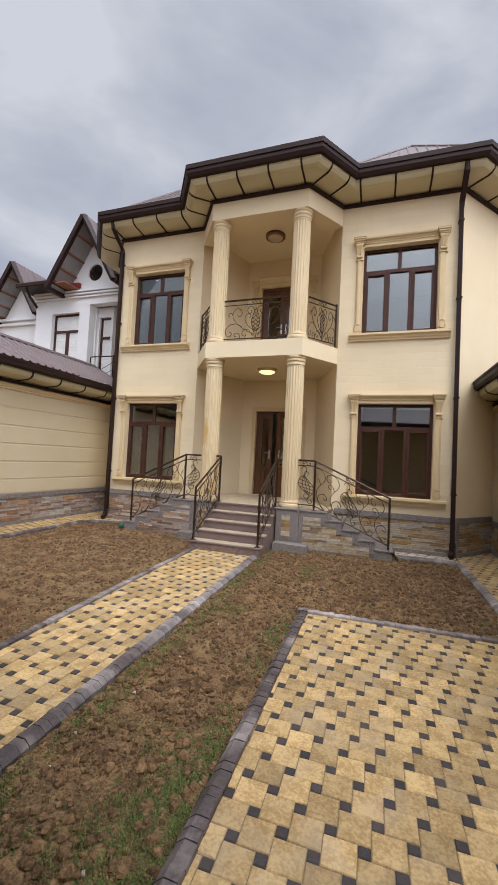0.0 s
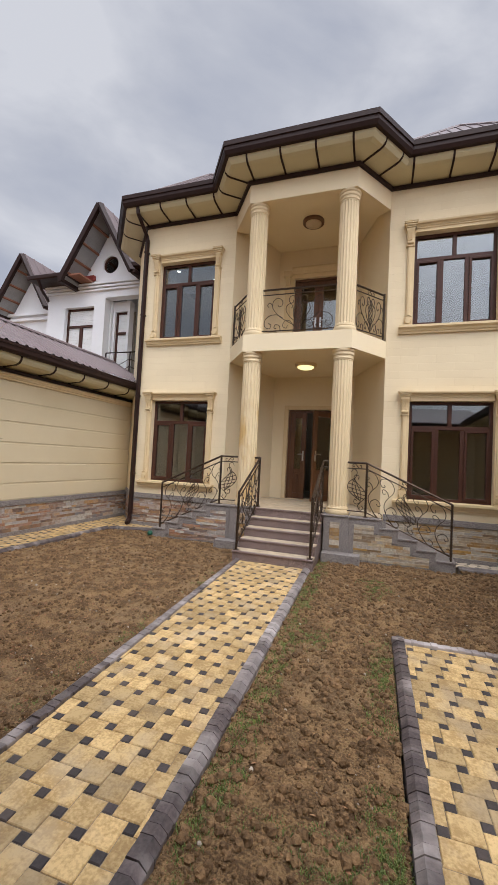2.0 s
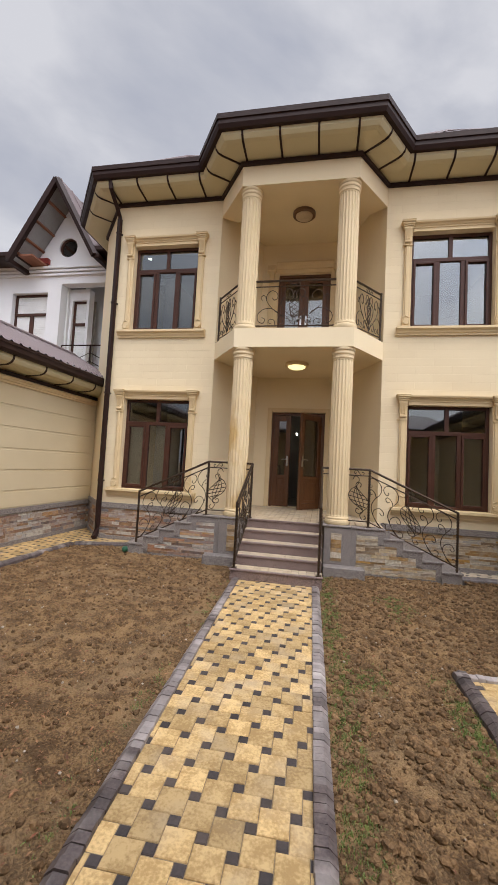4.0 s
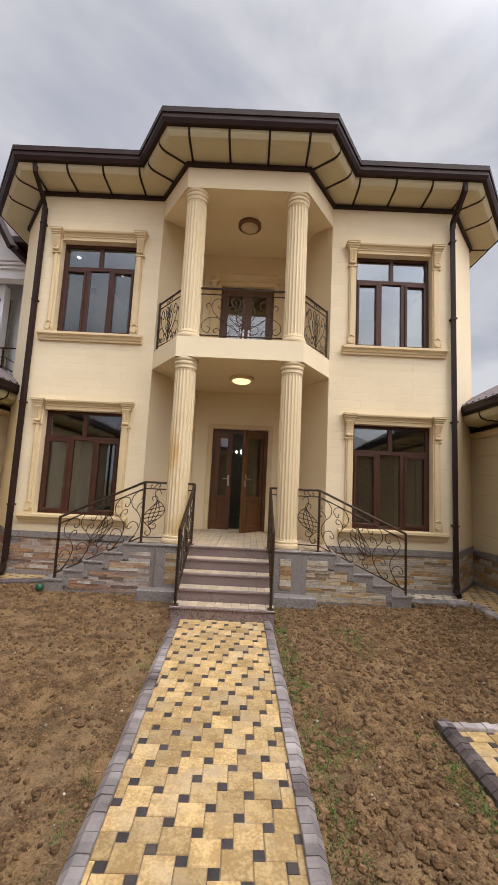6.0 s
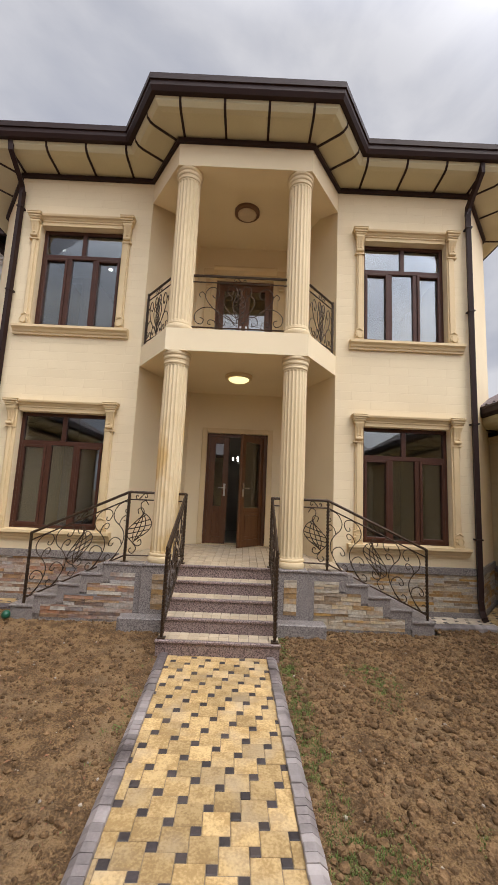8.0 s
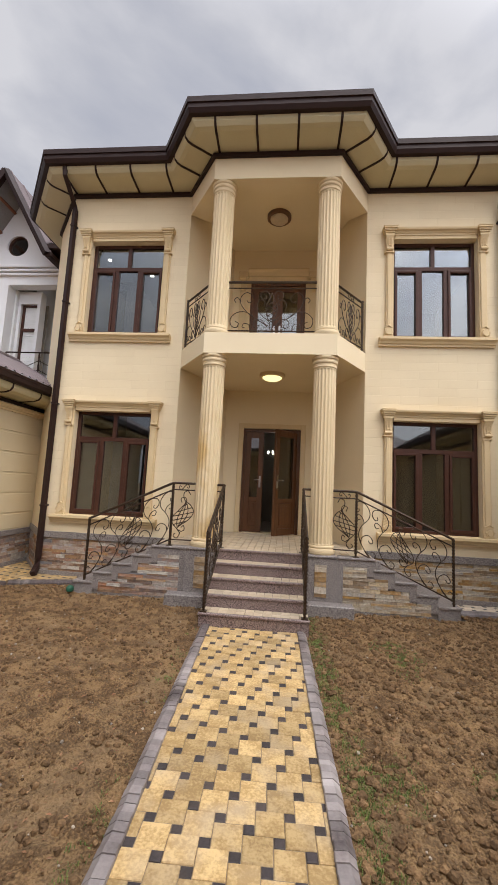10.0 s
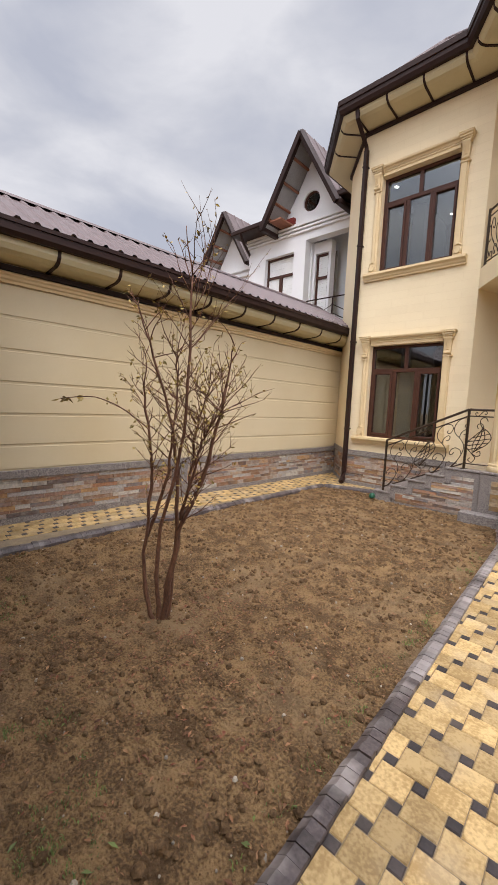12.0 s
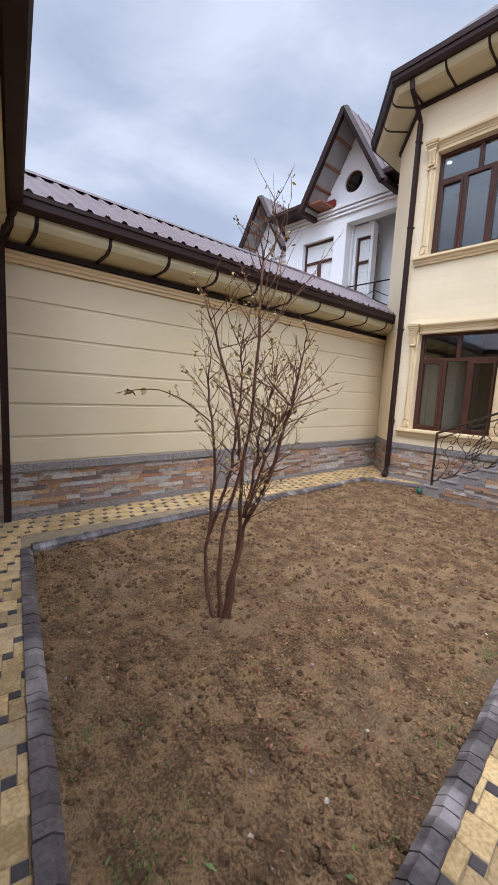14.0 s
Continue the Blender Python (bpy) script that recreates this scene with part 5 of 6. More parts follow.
def rim_point(a):
    """Where a ray from the round window leaves the gable's outline."""
    best = None
    dx, dz = math.cos(a), math.sin(a)
    for (x0, z0), (x1, z1) in zip(outer, outer[1:] + outer[:1]):
        ex, ez = x1 - x0, z1 - z0
        det = dx * -ez + ex * dz
        if abs(det) < 1e-9:
            continue
        t = ((x0 - rc) * -ez + ex * (z0 - rz)) / det
        w = (dx * (z0 - rz) - dz * (x0 - rc)) / det
        if t > 0 and -1e-6 <= w <= 1 + 1e-6 and (best is None or t < best):
            best = t
    return (rc + dx * best, rz + dz * best)


angs = sorted([2 * math.pi * k / n for k in range(n)] + [math.atan2(z - rz, x - rc) % (2 * math.pi) for x, z in outer])
inn = [(rc + rr_ * math.cos(a), rz + rr_ * math.sin(a)) for a in angs]
oo = [rim_point(a + 1e-7) for a in angs]
k = len(angs)
pts = [(x, Y, z) for x, z in inn] + [(x, Y, z) for x, z in oo] + [(x, Y + 0.3, z) for x, z in inn] + [(x, Y + 0.3, z) for x, z in oo]
s.poly(pts, [q for i in range(k) for q in ((i, (i + 1) % k, k + (i + 1) % k, k + i), (2 * k + i, 3 * k + i, 3 * k + (i + 1) % k, 2 * k + (i + 1) % k), (i, 2 * k + i, 2 * k + (i + 1) % k, (i + 1) % k))])
into(NB, s.make("gable", WHITE))
s = Shape()
for a in range(24):
    t0, t1 = 2 * math.pi * a / 24, 2 * math.pi * (a + 1) / 24
    s.tube([(rc + 0.29 * math.cos(t0), Y + 0.08, rz + 0.29 * math.sin(t0)), (rc + 0.29 * math.cos(t1), Y + 0.08, rz + 0.29 * math.sin(t1))], 0.035, 5)
into(NB, s.make("round_frame", FRAME))
p = Shape().prism([(rc + 0.28 * math.cos(2 * math.pi * k / 24), rz + 0.28 * math.sin(2 * math.pi * k / 24)) for k in range(24)], 0, 0.01, m=Matrix.Translation((0, Y + 0.1, 0)) @ Matrix(((1, 0, 0, 0), (0, 0, 1, 0), (0, 1, 0, 0), (0, 0, 0, 1)))).make("round_pane", GLASS)
into(NB, p)


def gable_roof(parent, gx, gz, ez, half, y0, y1):
    """Two steep slopes with a deep overhang, boards and membrane seen from below."""
    for sg in (-1, 1):
        a, b = Vector((gx, 0, gz)), Vector((gx + sg * half, 0, ez))
        nrm = Vector((sg * (gz - ez), 0, half)).normalized()
        for nm, mat, lo, hi, ya, yb in (("roof_sheet", ROOF, 0.0, 0.05, y0, y1), ("membrane", FOIL, -0.03, -0.004, y0 + 0.04, y1)):
            s = Shape()
            v = []
            for yy in (ya, yb):
                for q in (a, b):
                    for o in (lo, hi):
                        w = q + nrm * o
                        v.append((w.x, yy, w.z))
            s.poly(v, [(0, 2, 3, 1), (4, 5, 7, 6), (0, 1, 5, 4), (2, 6, 7, 3), (1, 3, 7, 5), (0, 4, 6, 2)])
            into(parent, s.make(nm, mat))
        s = Shape()
        s.tube([(gx, y0, gz - 0.05), (gx + sg * half, y0, ez - 0.05)], 0.10, 4)
        into(parent, s.make("rake_board", BROWN))
        for t in (0.25, 0.5, 0.72, 0.9):
            q = a.lerp(b, t) - nrm * 0.05
            into(parent, Shape().tube([(q.x, y0 + 0.05, q.z), (q.x, y0 + 1.1, q.z)], 0.045, 4).make("purlin", RAW_WOOD))
        s = Shape()
        for t in range(14):
            yy = y0 + 0.1 + (y1 - y0) * t / 14
            s.tube([(a + nrm * 0.06).to_tuple()[:1] + (yy, (a + nrm * 0.06).z), ((b + nrm * 0.06).x, yy, (b + nrm * 0.06).z)], 0.016, 4)
        into(parent, s.make("rib", ROOF))
        s = Shape().box(*sorted((gx + sg * (half - 0.05), gx + sg * (half + 0.12))), y0, y1, ez - 0.12, ez + 0.02)
        into(parent, s.make("gutter", BROWN, bevel=0.02))


gable_roof(NB, -9.62, 9.55, 7.25, 1.36, Y - 0.85, 17)
into(NB, Shape().box(-10.95, -10.35, Y - 0.7, Y + 0.02, 7.38, 7.43).make("rafter_board", RAW_WOOD))
s = Shape().box(-10.75, -10.3, Y - 0.12, Y + 0.02, 7.46, 7.62)
into(NB, s.make("red_board", RED_FOAM))
into(NB, Shape().box(-12.55, -10.8, Y - 0.75, Y + 0.1, 7.36, 7.52).make("low_eave", BROWN, bevel=0.03))
into(NB, Shape().box(-8.4, -6.0, Y - 0.8, Y + 0.5, 7.36, 7.52).make("low_eave", BROWN, bevel=0.03))
into(NB, Shape().poly([(-8.4, Y - 0.8, 7.53), (-6.0, Y - 0.8, 7.53), (-6.0, 14, 9.6), (-8.4, 14, 9.6)], [(0, 1, 2, 3)]).make("low_roof", ROOF))
# further gable bay
s = Shape()
for a, b, c, d in cells(-16.2, -12.3, 0, 7.0, [(-13.75, -12.55, 4.8, 6.0)]):
    s.box(a, b, 12.2, 12.5, c, d)
s.poly([(-15.4, 12.2, 7.0), (-13.0, 12.2, 7.0), (-14.2, 12.2, 8.9), (-15.4, 12.5, 7.0), (-13.0, 12.5, 7.0), (-14.2, 12.5, 8.9)], [(0, 1, 2), (5, 4, 3), (0, 2, 5, 3), (1, 4, 5, 2)])
into(NB, s.make("wall", WHITE))
gable_roof(NB, -14.2, 9.1, 6.95, 1.36, 11.4, 17)
into(NB, Shape().box(-12.36, -16.2, 12.08, 12.2, 6.75, 6.85).box(-12.36, -16.2, 12.04, 12.2, 6.95, 7.05).make("cornice", WHITE))
into(NB, Shape().tube([(-12.1, Y - 0.7, 7.4), (-12.1, Y - 0.5, 7.1), (-12.38, Y + 0.2, 6.85), (-12.38, Y + 0.25, 6.5)], 0.05, 6).make("downpipe", BROWN))


def plain_window(parent, x0, x1, z0, z1, y, split, transom, blind):
    s = Shape()
    f = 0.06
    s.box(x0, x0 + f, y, y + 0.07, z0, z1).box(x1 - f, x1, y, y + 0.07, z0, z1).box(x0, x1, y, y + 0.07, z0, z0 + f).box(x0, x1, y, y + 0.07, z1 - f, z1)
    if transom:
        zt = z0 + (z1 - z0) * 0.66
        s.box(x0, x1, y - 0.004, y + 0.074, zt - 0.04, zt + 0.04)
    if split:
        xm = (x0 + x1) / 2
        s.box(xm - 0.06, xm + 0.06, y - 0.008, y + 0.078, z0, zt if transom else z1)
    into(parent, s.make("window_frame", FRAME, bevel=0.004))
    if not blind:
        p = Shape().box(x0 + f, x1 - f, y + 0.03, y + 0.036, z0 + f, z1 - f).make("pane", GLASS)
        p.visible_shadow = False
        into(parent, p)
    if blind:
        s = Shape()
        k = int((z1 - z0 - 0.1) / 0.06)
        for j in range(k):
            s.box(x0 + f, x1 - f, y + 0.046, y + 0.052 + 0.012 * (j % 2), z0 + 0.05 + 0.06 * j, z0 + 0.106 + 0.06 * j)
        into(parent, s.make("blind", CURTAIN))
    into(parent, Shape().box(x0 - 0.1, x1 + 0.1, y + 0.25, y + 0.28, z0 - 0.1, z1 + 0.1).make("room_back", ROOM))


plain_window(NB, -11.52, -10.30, 4.75, 6.6, Y + 0.14, True, True, True)
plain_window(NB, -9.72, -9.24, 4.35, 6.5, 11.48, False, True, True)
plain_window(NB, -13.75, -12.55, 4.8, 6.0, 12.3, True, True, False)
br = Shape()
for z in (3.98, 4.97):
    br.tube([(-9.72, Y + 0.05, z), (-6.6, Y + 0.05, z)], 0.022, 4)
for i in range(4):
    x = -9.72 + 0.95 * i
    br.tube([(x, Y + 0.05, 3.95), (x, Y + 0.05, 4.97)], 0.022, 4)
    for j in range(3):
        br.tube([(x, Y + 0.05, 4.75 - 0.25 * j), (x + 0.47, Y + 0.05, 4.52 - 0.25 * j), (x + 0.95, Y + 0.05, 4.75 - 0.25 * j)], 0.013, 4)
into(NB, br.make("balcony_rail", BROWN))


# ---- young tree ----
def young_tree(x, y):
    rt = random.Random(23)
    t = base("young_tree", x, y, 0, label="young bare multi-stemmed tree with few yellowing leaves in the soil", category="tree")
    wood, leaves = Shape(), Shape()

    def leaf(p, size):
        d = Vector((rt.uniform(-1, 1), rt.uniform(-1, 1), rt.uniform(-0.9, 0.3))).normalized()
        w = d.cross(Vector((rt.uniform(-1, 1), rt.uniform(-1, 1), rt.uniform(0.2, 1)))).normalized() * size * 0.24
        n = d.cross(w).normalized() * size * 0.07
        p = Vector(p)
        q = [p, p + d * size * 0.5 + w + n, p + d * size, p + d * size * 0.5 - w + n, p + d * size * 0.5]
        leaves.poly(q, [(0, 1, 4), (1, 2, 4), (2, 3, 4), (3, 0, 4)])

    across, deep = Vector((0.687, 0.727, 0)), Vector((-0.727, 0.687, 0))

    def limb(pts, r0, r1, seg):
        """A knotty stem through the points, thinning from r0 to r1."""
        P = [Vector(q) for q in smooth_line([tuple(q) for q in pts], 6)]
        P = [P[0]] + [q + Vector((rt.uniform(-1, 1), rt.uniform(-1, 1), 0)) * 0.011 for q in P[1:]]
        wood.tube(P, [(r0 + (r1 - r0) * k / (len(P) - 1)) * rt.uniform(0.9, 1.12) for k in range(len(P))], seg)
        return P

    def twig(p, d, length, r, depth):
        n = max(3, int(length / 0.06))
        P, d = [Vector(p)], Vector(d).normalized()
        for i in range(n):
            d = (d + Vector((rt.uniform(-1, 1), rt.uniform(-1, 1), rt.uniform(-0.4, 0.75))) * 0.2).normalized()
            P.append(P[-1] + d * length / n)
        wood.tube(P, [r * (1 - 0.65 * k / n) for k in range(n + 1)], 4)
        for i in range(1, n + 1):
            if depth < 2 and rt.random() < 0.42:
                a = rt.uniform(0, 2 * math.pi)
                twig(P[i], d + Vector((math.cos(a), math.sin(a), rt.uniform(-0.1, 0.7))) * 0.9, length * rt.uniform(0.25, 0.5), r * 0.55, depth + 1)
            if rt.random() < 0.34:
                leaf(P[i], rt.uniform(0.02, 0.042))

    # start, two bends and tip of each stem: across and up; then thickness and lean away
    stems = (
        (-0.04, -0.05, -0.115, 0.40, -0.09, 1.10, -0.165, 1.70, 0.019, 0.10),
        (-0.11, 0.62, 0.01, 1.02, 0.07, 1.55, 0.055, 1.98, 0.014, 0.16),
        (0.01, -0.05, -0.01, 0.60, 0.15, 1.40, 0.17, 2.45, 0.019, -0.08),
        (0.02, -0.05, 0.14, 0.70, 0.30, 1.12, 0.43, 1.72, 0.026, -0.16),
        (0.055, -0.05, 0.11, 0.85, 0.06, 1.40, -0.15, 2.10, 0.018, 0.05),
        (0.13, 0.75, 0.20, 1.16, 0.22, 1.45, 0.31, 1.75, 0.013, 0.12),
        (0.15, 0.80, 0.25, 1.25, 0.31, 1.42, 0.40, 1.58, 0.011, -0.20),
    )
    for a0, z0, a1, z1, a2, z2, a3, z3, r, lean in stems:
        lean0 = lean * max(0.0, z0) / z3
        P = limb([across * a + deep * (lean * max(0.0, z) / z3 if z > 0 else lean0 * 0.3) + Vector((0, 0, z)) for a, z in ((a0, z0), (a1, z1), (a2, z2), (a3, z3))], r, r * 0.36, 8)
        top = len(P)
        for k in range(top):
            f = P[k].z / z3
            if f > 0.42:
                for e in range(2 if f > 0.6 else 1):
                    b = rt.uniform(0, 2 * math.pi)
                    twig(P[k], (math.cos(b), math.sin(b), rt.uniform(0.3, 1.5)), rt.uniform(0.16, 0.46) * (0.7 + 0.3 * f), 0.0042, 0)
        twig(P[-1], P[-1] - P[-3], 0.3, r * 0.34, 0)
    # sparse high shoots, and one long low branch with larger leaves at its tip
    for a, z, b, h in ((0.18, 2.2, 0.38, 0.62), (0.18, 2.1, 0.55, 0.52), (0.17, 2.4, 0.10, 0.28), (0.2, 2.0, 0.62, 0.5), (0.2, 2.25, 0.46, 0.5)):
        twig(across * a + deep * -0.07 + Vector((0, 0, z)), across * (b - a) + Vector((0, 0, h)), math.hypot(b - a, h), 0.0045, 1)
    tip = limb([across * a + deep * 0.06 + Vector((0, 0, z)) for a, z in ((-0.11, 1.40), (-0.29, 1.54), (-0.50, 1.62), (-0.73, 1.60))], 0.006, 0.003, 5)
    for k in range(9):
        leaf(tip[-1 - k % 5], rt.uniform(0.05, 0.07))
    wood.make("branches", BARK, parent=t, smooth=True)
    leaves.make("leaves", LEAF, parent=t, kind="stuff")
    return t


young_tree(-4.475, 2.225)


# ---- loose matter on the soil ----
def scatter(name, mat, poly, count, sizes, seed, kind, label, where=None):
    rs = random.Random(seed)
    s = Shape()
    xs, ys = [p[0] for p in poly], [p[1] for p in poly]
    made = 0
    while made < count:
        x, y = rs.uniform(min(xs), max(xs)), rs.uniform(min(ys), max(ys))
        if not inside(poly, x, y):
            continue
        if where and rs.random() > where(x, y):
            made += 0.15
            continue
        made += 1
        z = SOIL_Z + 0.022 * noise.noise((x * 1.1, y * 1.1, 0)) + 0.016 * noise.noise((x * 3.7, y * 3.7, 3)) + 0.006
        r = sizes[0] + (sizes[1] - sizes[0]) * rs.random() ** 3
        if kind == "clod":
            a0 = rs.uniform(0, 6.28)
            rings = []
            for zz, rr0 in ((-0.4, 0.9), (0.25, 1.0), (0.7, 0.6)):
                rings.append([(x + r * rr0 * rs.uniform(0.7, 1.25) * math.cos(a0 + 1.047 * k), y + r * rr0 * rs.uniform(0.7, 1.25) * math.sin(a0 + 1.047 * k), z + r * (zz + rs.uniform(-0.15, 0.15))) for k in range(6)])
            s.poly([p for g in rings for p in g], [(j * 6 + k, j * 6 + (k + 1) % 6, (j + 1) * 6 + (k + 1) % 6, (j + 1) * 6 + k) for j in range(2) for k in range(6)] + [tuple(range(12, 18))])
        elif kind == "leaf":
            a = rs.uniform(0, 6.28)
            d, w = Vector((math.cos(a), math.sin(a), rs.uniform(-0.2, 0.35))) * r, Vector((-math.sin(a), math.cos(a), rs.uniform(-0.3, 0.3))) * r * 0.42
            p = Vector((x, y, z + 0.006))
            s.poly([p - d, p + w + Vector((0, 0, r * 0.25)), p + d, p - w + Vector((0, 0, r * 0.2)), p], [(0, 1, 4), (1, 2, 4), (2, 3, 4), (3, 0, 4)])
        else:
            for k in range(rs.randint(7, 12)):
                a, ln = rs.uniform(0, 6.28), r * rs.uniform(0.5, 1.2)
                bx, by = x + rs.uniform(-0.03, 0.03), y + rs.uniform(-0.03, 0.03)
                w = 0.0028
                ca, sa = math.cos(a), math.sin(a)
                s.poly([(bx - sa * w, by + ca * w, z - 0.005), (bx + sa * w, by - ca * w, z - 0.005), (bx + ca * ln * 0.35 + sa * w * 0.7, by + sa * ln * 0.35 - ca * w * 0.7, z + ln * 0.6), (bx + ca * ln * 0.35 - sa * w * 0.7, by + sa * ln * 0.35 + ca * w * 0.7, z + ln * 0.6), (bx + ca * ln * 0.85, by + sa * ln * 0.85, z + ln * 0.85)], [(0, 1, 2, 3), (3, 2, 4)])
    ob = s.make(name, mat, kind="stuff", label=label, category=name.replace("_", " "))
    return ob


scatter("soil_clods", CLOD, BED_LEFT, 9000, (0.004, 0.026), 1, "clod", "loose brown lumps of earth on the dug soil")
scatter("soil_clods", CLOD, BED_RIGHT, 9500, (0.005, 0.034), 2, "clod", "loose brown lumps of earth on the dug soil")
scatter("pebbles", PEBBLE, BED_LEFT, 420, (0.004, 0.014), 3, "clod", "small pale stones scattered on the soil")
scatter("pebbles", PEBBLE, BED_RIGHT, 260, (0.004, 0.014), 4, "clod", "small pale stones scattered on the soil")


def near_tree(x, y):
    return max(0.07, 1 - math.hypot(x + 4.1, y - 2.3) / 1.6)


def weedy_right(x, y):
    n = noise.noise((x * 1.7, y * 1.7, 9))
    near_kerb = max(0, 1 - abs(x + 0.86) / 0.16) * (y < 4.3) + max(0, 1 - abs(x - path_r(y) - 0.1) / 0.14) * 0.7
    return min(1, near_kerb * 1.0 * max(0, n + 0.62) + max(0, n - 0.3) * 0.8 + (0.5 * max(0, n + 0.2) if y < 2.2 else 0))


def weedy_left(x, y):
    n = noise.noise((x * 1.9, y * 1.9, 4))
    return min(1, max(0, 1 - abs(x - path_l(y) + 0.08) / 0.12) * 0.35 * max(0, n + 0.3) + (max(0, n + 0.05) if y < near_line(x) + 0.45 else 0) * 0.5)


scatter("fallen_leaves", LITTER, BED_LEFT, 9000, (0.006, 0.022), 6, "leaf", "dry reddish and straw leaves fallen on the soil", near_tree)
scatter("fallen_leaves", LITTER, BED_RIGHT, 300, (0.008, 0.024), 7, "leaf", "dry straw leaves scattered on the soil")
scatter("grass_tufts", GRASS, BED_RIGHT, 11000, (0.008, 0.021), 8, "grass", "short green grass tufts along the kerbs", weedy_right)
scatter("grass_tufts", GRASS, BED_LEFT, 4000, (0.008, 0.02), 9, "grass", "small green weeds at the edge of the bed", weedy_left)
scatter("weed_leaves", GRASS, BED_LEFT, 900, (0.010, 0.026), 10, "leaf", "small broad green weed leaves near the kerbs", weedy_left)
gb = base("green_ball", -5.25, 7.24, 0.05, label="small green plastic cap lying on the soil", category="cap")
Shape().lathe([(0.045, 0), (0.055, 0.03), (0.05, 0.06), (0.03, 0.085), (0.01, 0.09)], 0, 0, 16).make("cap", PLASTIC_GREEN, parent=gb, smooth=True)


# ---- paving ----
def clip(ring, poly):
    """The part of a convex ring inside a convex anticlockwise polygon."""
    out = ring
    for (ax, ay), (bx, by) in zip(poly, poly[1:] + poly[:1]):
        src, out = out, []
        for i in range(len(src)):
            p, q = src[i - 1], src[i]
            sp = (bx - ax) * (p[1] - ay) - (by - ay) * (p[0] - ax)
            sq = (bx - ax) * (q[1] - ay) - (by - ay) * (q[0] - ax)
            if (sp >= 0) != (sq >= 0):
                t = sp / (sp - sq)
                out.append((p[0] + (q[0] - p[0]) * t, p[1] + (q[1] - p[1]) * t))
            if sq >= 0:
                out.append(q)
        if len(out) < 3:
            return []
    return out


def area(r):
    return abs(sum(a[0] * b[1] - b[0] * a[1] for a, b in zip(r, r[1:] + r[:1]))) / 2


L, SM, GAP = 0.146, 0.056, 0.0018


def paving(name, poly, origin, angle, parts, label, stone=PAVER):
    """Pinwheel paving: large yellow squares with small dark ones, cut along the edges of the area."""
    g = base(name, poly[0][0], poly[0][1], 0, label=label, kind="structure", category="paving")
    into(g, Shape().prism(poly, -0.05, PAVE - 0.006).make("bedding", MORTAR))
    shared = {}
    rest = {"big": Shape(), "small": Shape()}
    ca, sa = math.cos(radians(angle)), math.sin(radians(angle))
    R = int(14 / L)
    rp = random.Random(3)
    xs, ys = [p[0] for p in poly], [p[1] for p in poly]
    for i in range(-R, R):
        for j in range(-R, R):
            bx, by = i * L - j * SM, -i * SM - j * L
            for kind, ox, oy, w in (("big", 0, -L, L), ("small", L, -SM, SM)):
                px, py = bx + ox, by + oy
                X, Yw = origin[0] + ca * px - sa * py, origin[1] + sa * px + ca * py
                if not (min(xs) - 0.3 < X < max(xs) + 0.3 and min(ys) - 0.3 < Yw < max(ys) + 0.3):
                    continue
                loc = [(GAP, GAP), (w - GAP, GAP), (w - GAP, w - GAP), (GAP, w - GAP)]
                ring = [(X + ca * a - sa * b, Yw + sa * a + ca * b) for a, b in loc]
                cut = clip(ring, poly)
                if not cut or area(cut) < 0.0008:
                    continue
                mat = stone if kind == "big" else PAVER_DARK
                dz = rp.uniform(-0.0025, 0.0025)
                if not parts or (parts > 1 and Yw > 2.7):
                    rest[kind].prism(cut, PAVE - 0.03, PAVE + dz, 0.004)
                elif area(cut) > area(ring) * 0.999:
                    if kind not in shared:
                        shared[kind] = Shape().prism(loc, -0.03, 0, 0.004).data("paver", mat)
                    o = new("paver", shared[kind])
                    o.matrix_basis = Matrix.Translation((X, Yw, PAVE + dz)) @ Matrix.Rotation(radians(angle) + 0, 4, "Z")
                    o.parent = g
                    o.matrix_parent_inverse = Matrix.Translation(g.location).inverted()
                else:
                    into(g, Shape().prism(cut, PAVE - 0.03, PAVE + dz, 0.004).make("paver", mat))
    if rest["big"].v:
        into(g, rest["big"].make("pavers", stone, kind="stuff"))
        into(g, rest["small"].make("dark_pavers", PAVER_DARK, kind="stuff"))
    return g


K = 0.106
NL = near_line
paving("path", [(path_l(0.75) + K, NL(path_l(0.75)) - K), (path_r(0.5) - K, NL(path_r(0.5)) - K), (path_r(6.31) - K, 6.31), (path_l(6.31) + K, 6.31)], (-2.4, 1.0), 2.0, True, "yellow stone paved garden path with small dark squares")
paving("paved_yard", [(-0.76 + K, NL(-0.7) - K), (1.455, NL(1.4) - K), (1.455, 4.46 - K), (-0.78 + K, 4.38 - K)], (-0.64, 1.0), 1.0, 2, "yellow stone paved yard with small dark squares")
paving("pavement_east", [(1.46, NL(1.46) - K), (hx(EU + 0.2) - 0.02, NL(2.4) - K), (hx(EU) - 0.02, 9.02), (1.44, 8.14), (1.42, 8.06)], (1.4, 1.0), 0.0, False, "yellow stone pavement along the side building")
paving("pavement_front_east", [(hx(2.84), 7.62 + 0.1), (1.40, 7.62 + 0.1), (1.40, YF - 0.03), (hx(2.84), YF - 0.03)], (1.4, 1.0), 0.0, False, "pale stone pavement at the foot of the house", PAVER_PALE)
paving("pavement_west", [(hx(-EU - 0.2) + 0.03, NL(-7.3) - K), (-6.40 - K, NL(-6.5) - K), (-6.38 - K, 7.53), (-6.45, YF + 0.05), (hx(-EU) + 0.03, EY - 0.05)], (-7.3, 1.0), 0.0, False, "yellow stone pavement along the side building")
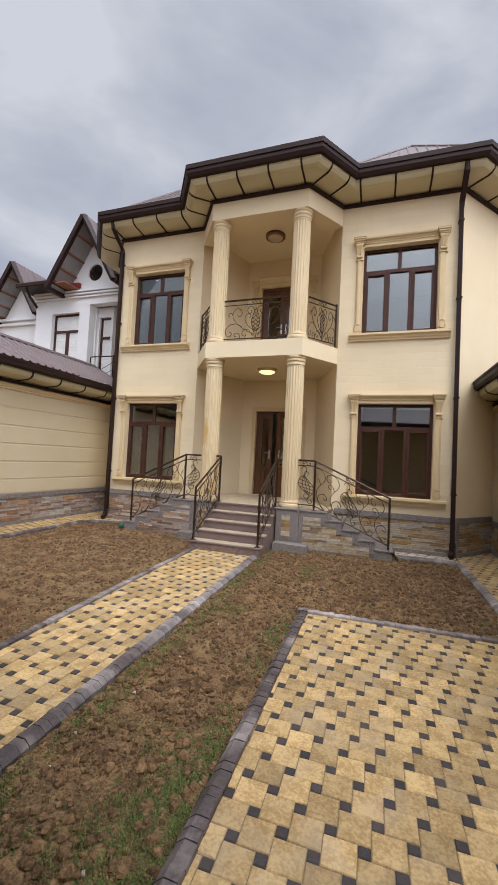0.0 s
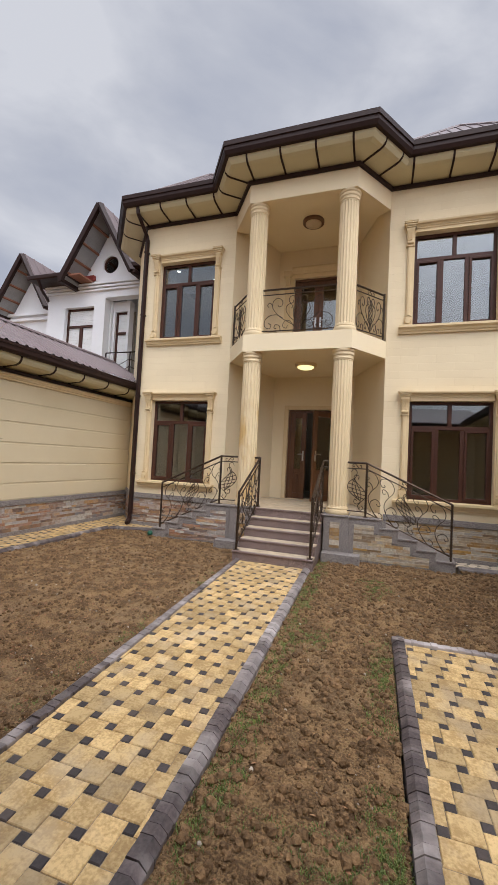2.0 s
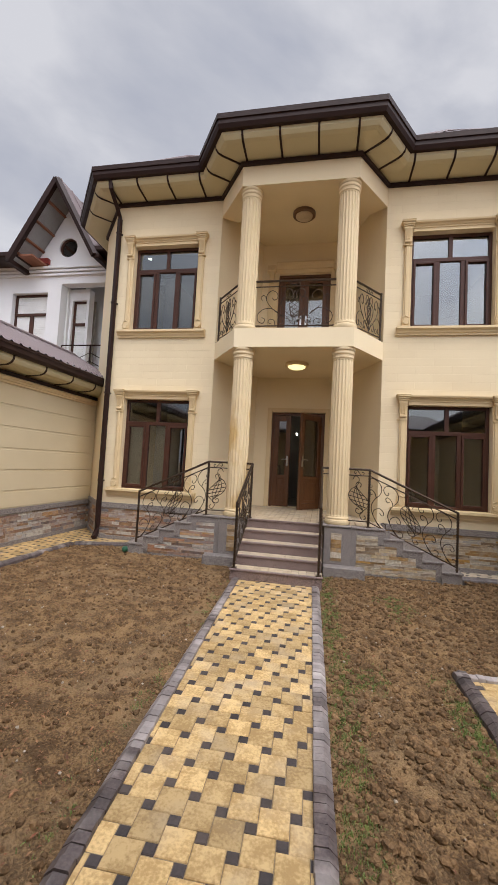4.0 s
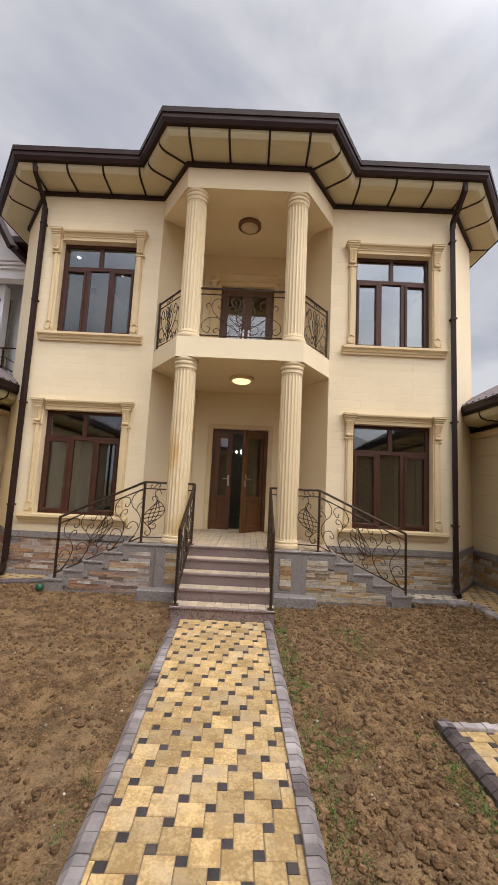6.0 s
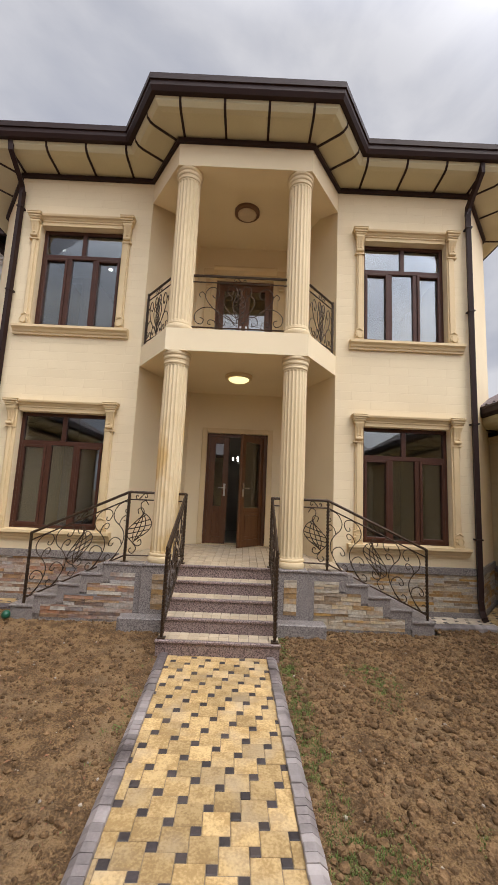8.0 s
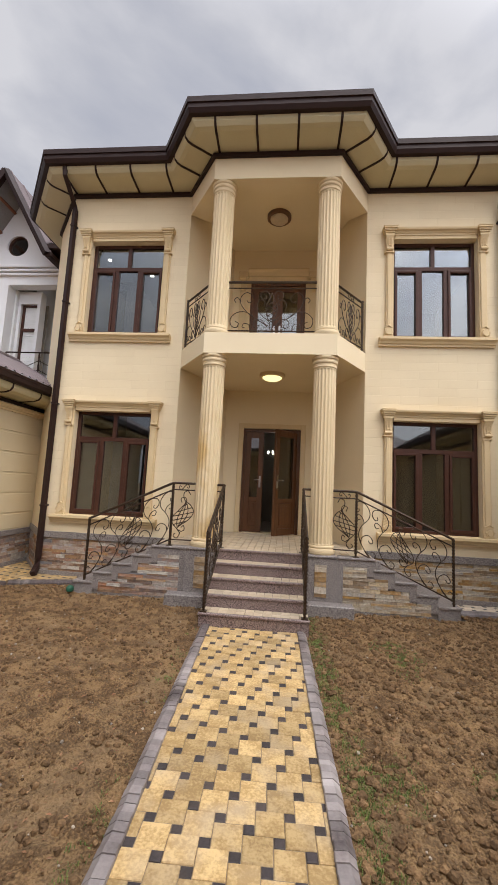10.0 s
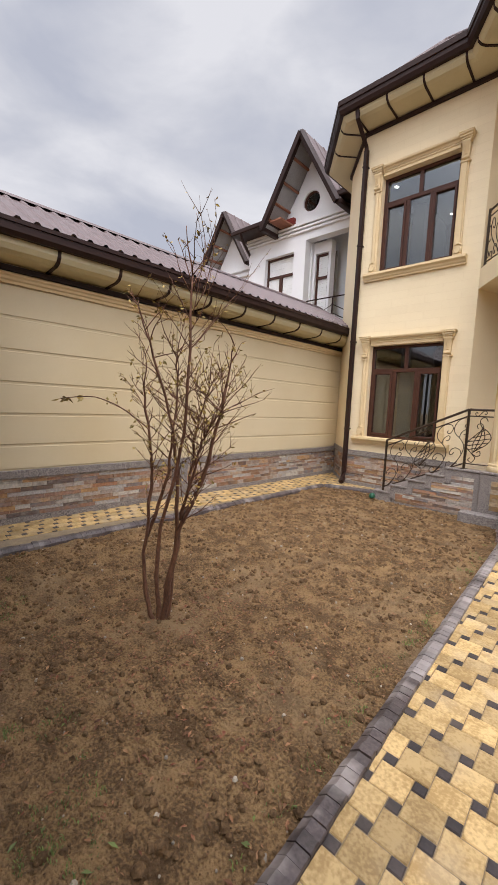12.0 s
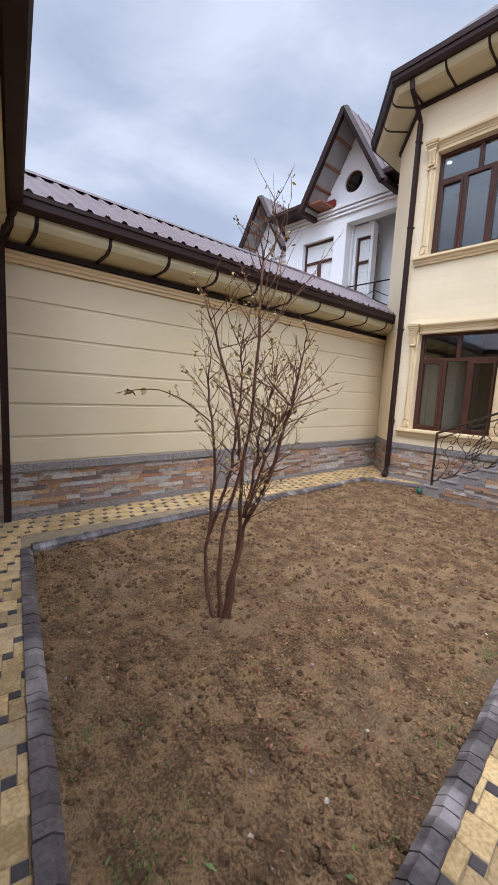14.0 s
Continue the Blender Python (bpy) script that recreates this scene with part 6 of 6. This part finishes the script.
paving("pavement_front_west", [(-6.47, 7.56), (hx(-2.84), 7.86), (hx(-2.84), YF - 0.03), (-6.45, YF - 0.03)], (-7.3, 1.0), 0.0, False, "yellow stone pavement at the foot of the house")
paving("pavement_south", [(hx(-EU - 0.2) + 0.03, NL(-7.35) - 1.8), (hx(EU + 0.2), NL(hx(EU + 0.2)) - 1.8), (hx(EU + 0.2), NL(hx(EU + 0.2)) - K), (hx(-EU - 0.2) + 0.03, NL(-7.35) - K)], (-7.3, 1.0), -11.7, False, "yellow stone pavement before the building behind the yard")


def kerb(p0, p1, parts, mat=KERB):
    """A row of dark blocks; the soil lies to the left of p0-p1, and the blocks slope down to it."""
    g = base("kerb", p0[0], p0[1], 0, label="kerb of dark grey stone blocks along the soil bed", kind="structure", category="kerb")
    m, n = along(p0, p1)
    k = max(1, round(n / 0.056))
    w = n / k
    rk = random.Random(int(p0[0] * 100))
    prof = [(0.0, -0.05), (0.0, 0.068), (0.004, 0.074), (0.064, 0.076), (0.102, 0.045), (0.108, -0.05)]
    nn = len(prof)

    def block(a, b, dz):
        v = [(a, y - 0.112, z + dz) for y, z in prof] + [(b, y - 0.112, z + dz) for y, z in prof]
        return v, [tuple(range(nn)), tuple(reversed(range(nn, 2 * nn)))] + [(i, (i + 1) % nn, nn + (i + 1) % nn, nn + i) for i in range(nn)]

    me = None
    joined = Shape()
    for i in range(k):
        dz = rk.uniform(-0.004, 0.004)
        if parts:
            if me is None:
                me = Shape().poly(*block(0.0015, w - 0.0015, 0)).data("kerb_block", mat)
            o = new("kerb_block", me)
            o.parent = g
            o.matrix_parent_inverse = Matrix.Translation(g.location).inverted()
            o.matrix_basis = m @ pose(i * w, 0, dz, rk.uniform(-2, 2), 0, rk.uniform(-1.5, 1.5))
        else:
            v, f = block(i * w + 0.0015, (i + 1) * w - 0.0015, dz)
            joined.poly([tuple(m @ Vector(q)) for q in v], f)
    if not parts:
        into(g, joined.make("kerb_blocks", mat, kind="stuff"))
    return g


# the blocks lie to the right of each run, the soil to its left
yl, yr = NL(path_l(0.6)), NL(path_r(0.6))
kerb((path_l(yl), yl), (path_l(2.9), 2.9), True)
kerb((path_l(2.9), 2.9), (path_l(6.3), 6.3), True, KERB_PALE)
kerb((path_r(6.3), 6.3), (path_r(2.9), 2.9), True, KERB_PALE)
kerb((path_r(2.9), 2.9), (path_r(yr), yr), True)
kerb((-0.76, NL(-0.76)), (-0.78, 4.38), True)
kerb((-0.78, 4.38), (1.38, 4.46), True, KERB_PALE)
kerb((1.38, 4.46), (1.33, 7.62), True, KERB_PALE)
kerb((1.33, 7.62), (hx(2.86), 7.60), False, KERB_PALE)
kerb((-6.40, NL(-6.4)), (path_l(yl), yl), True)
kerb((path_r(yr), yr), (-0.76, NL(-0.76)), False)
kerb((-6.38, 7.45), (-6.40, NL(-6.4)), True)
kerb((hx(-2.86), 7.76), (-6.38, 7.45), False)
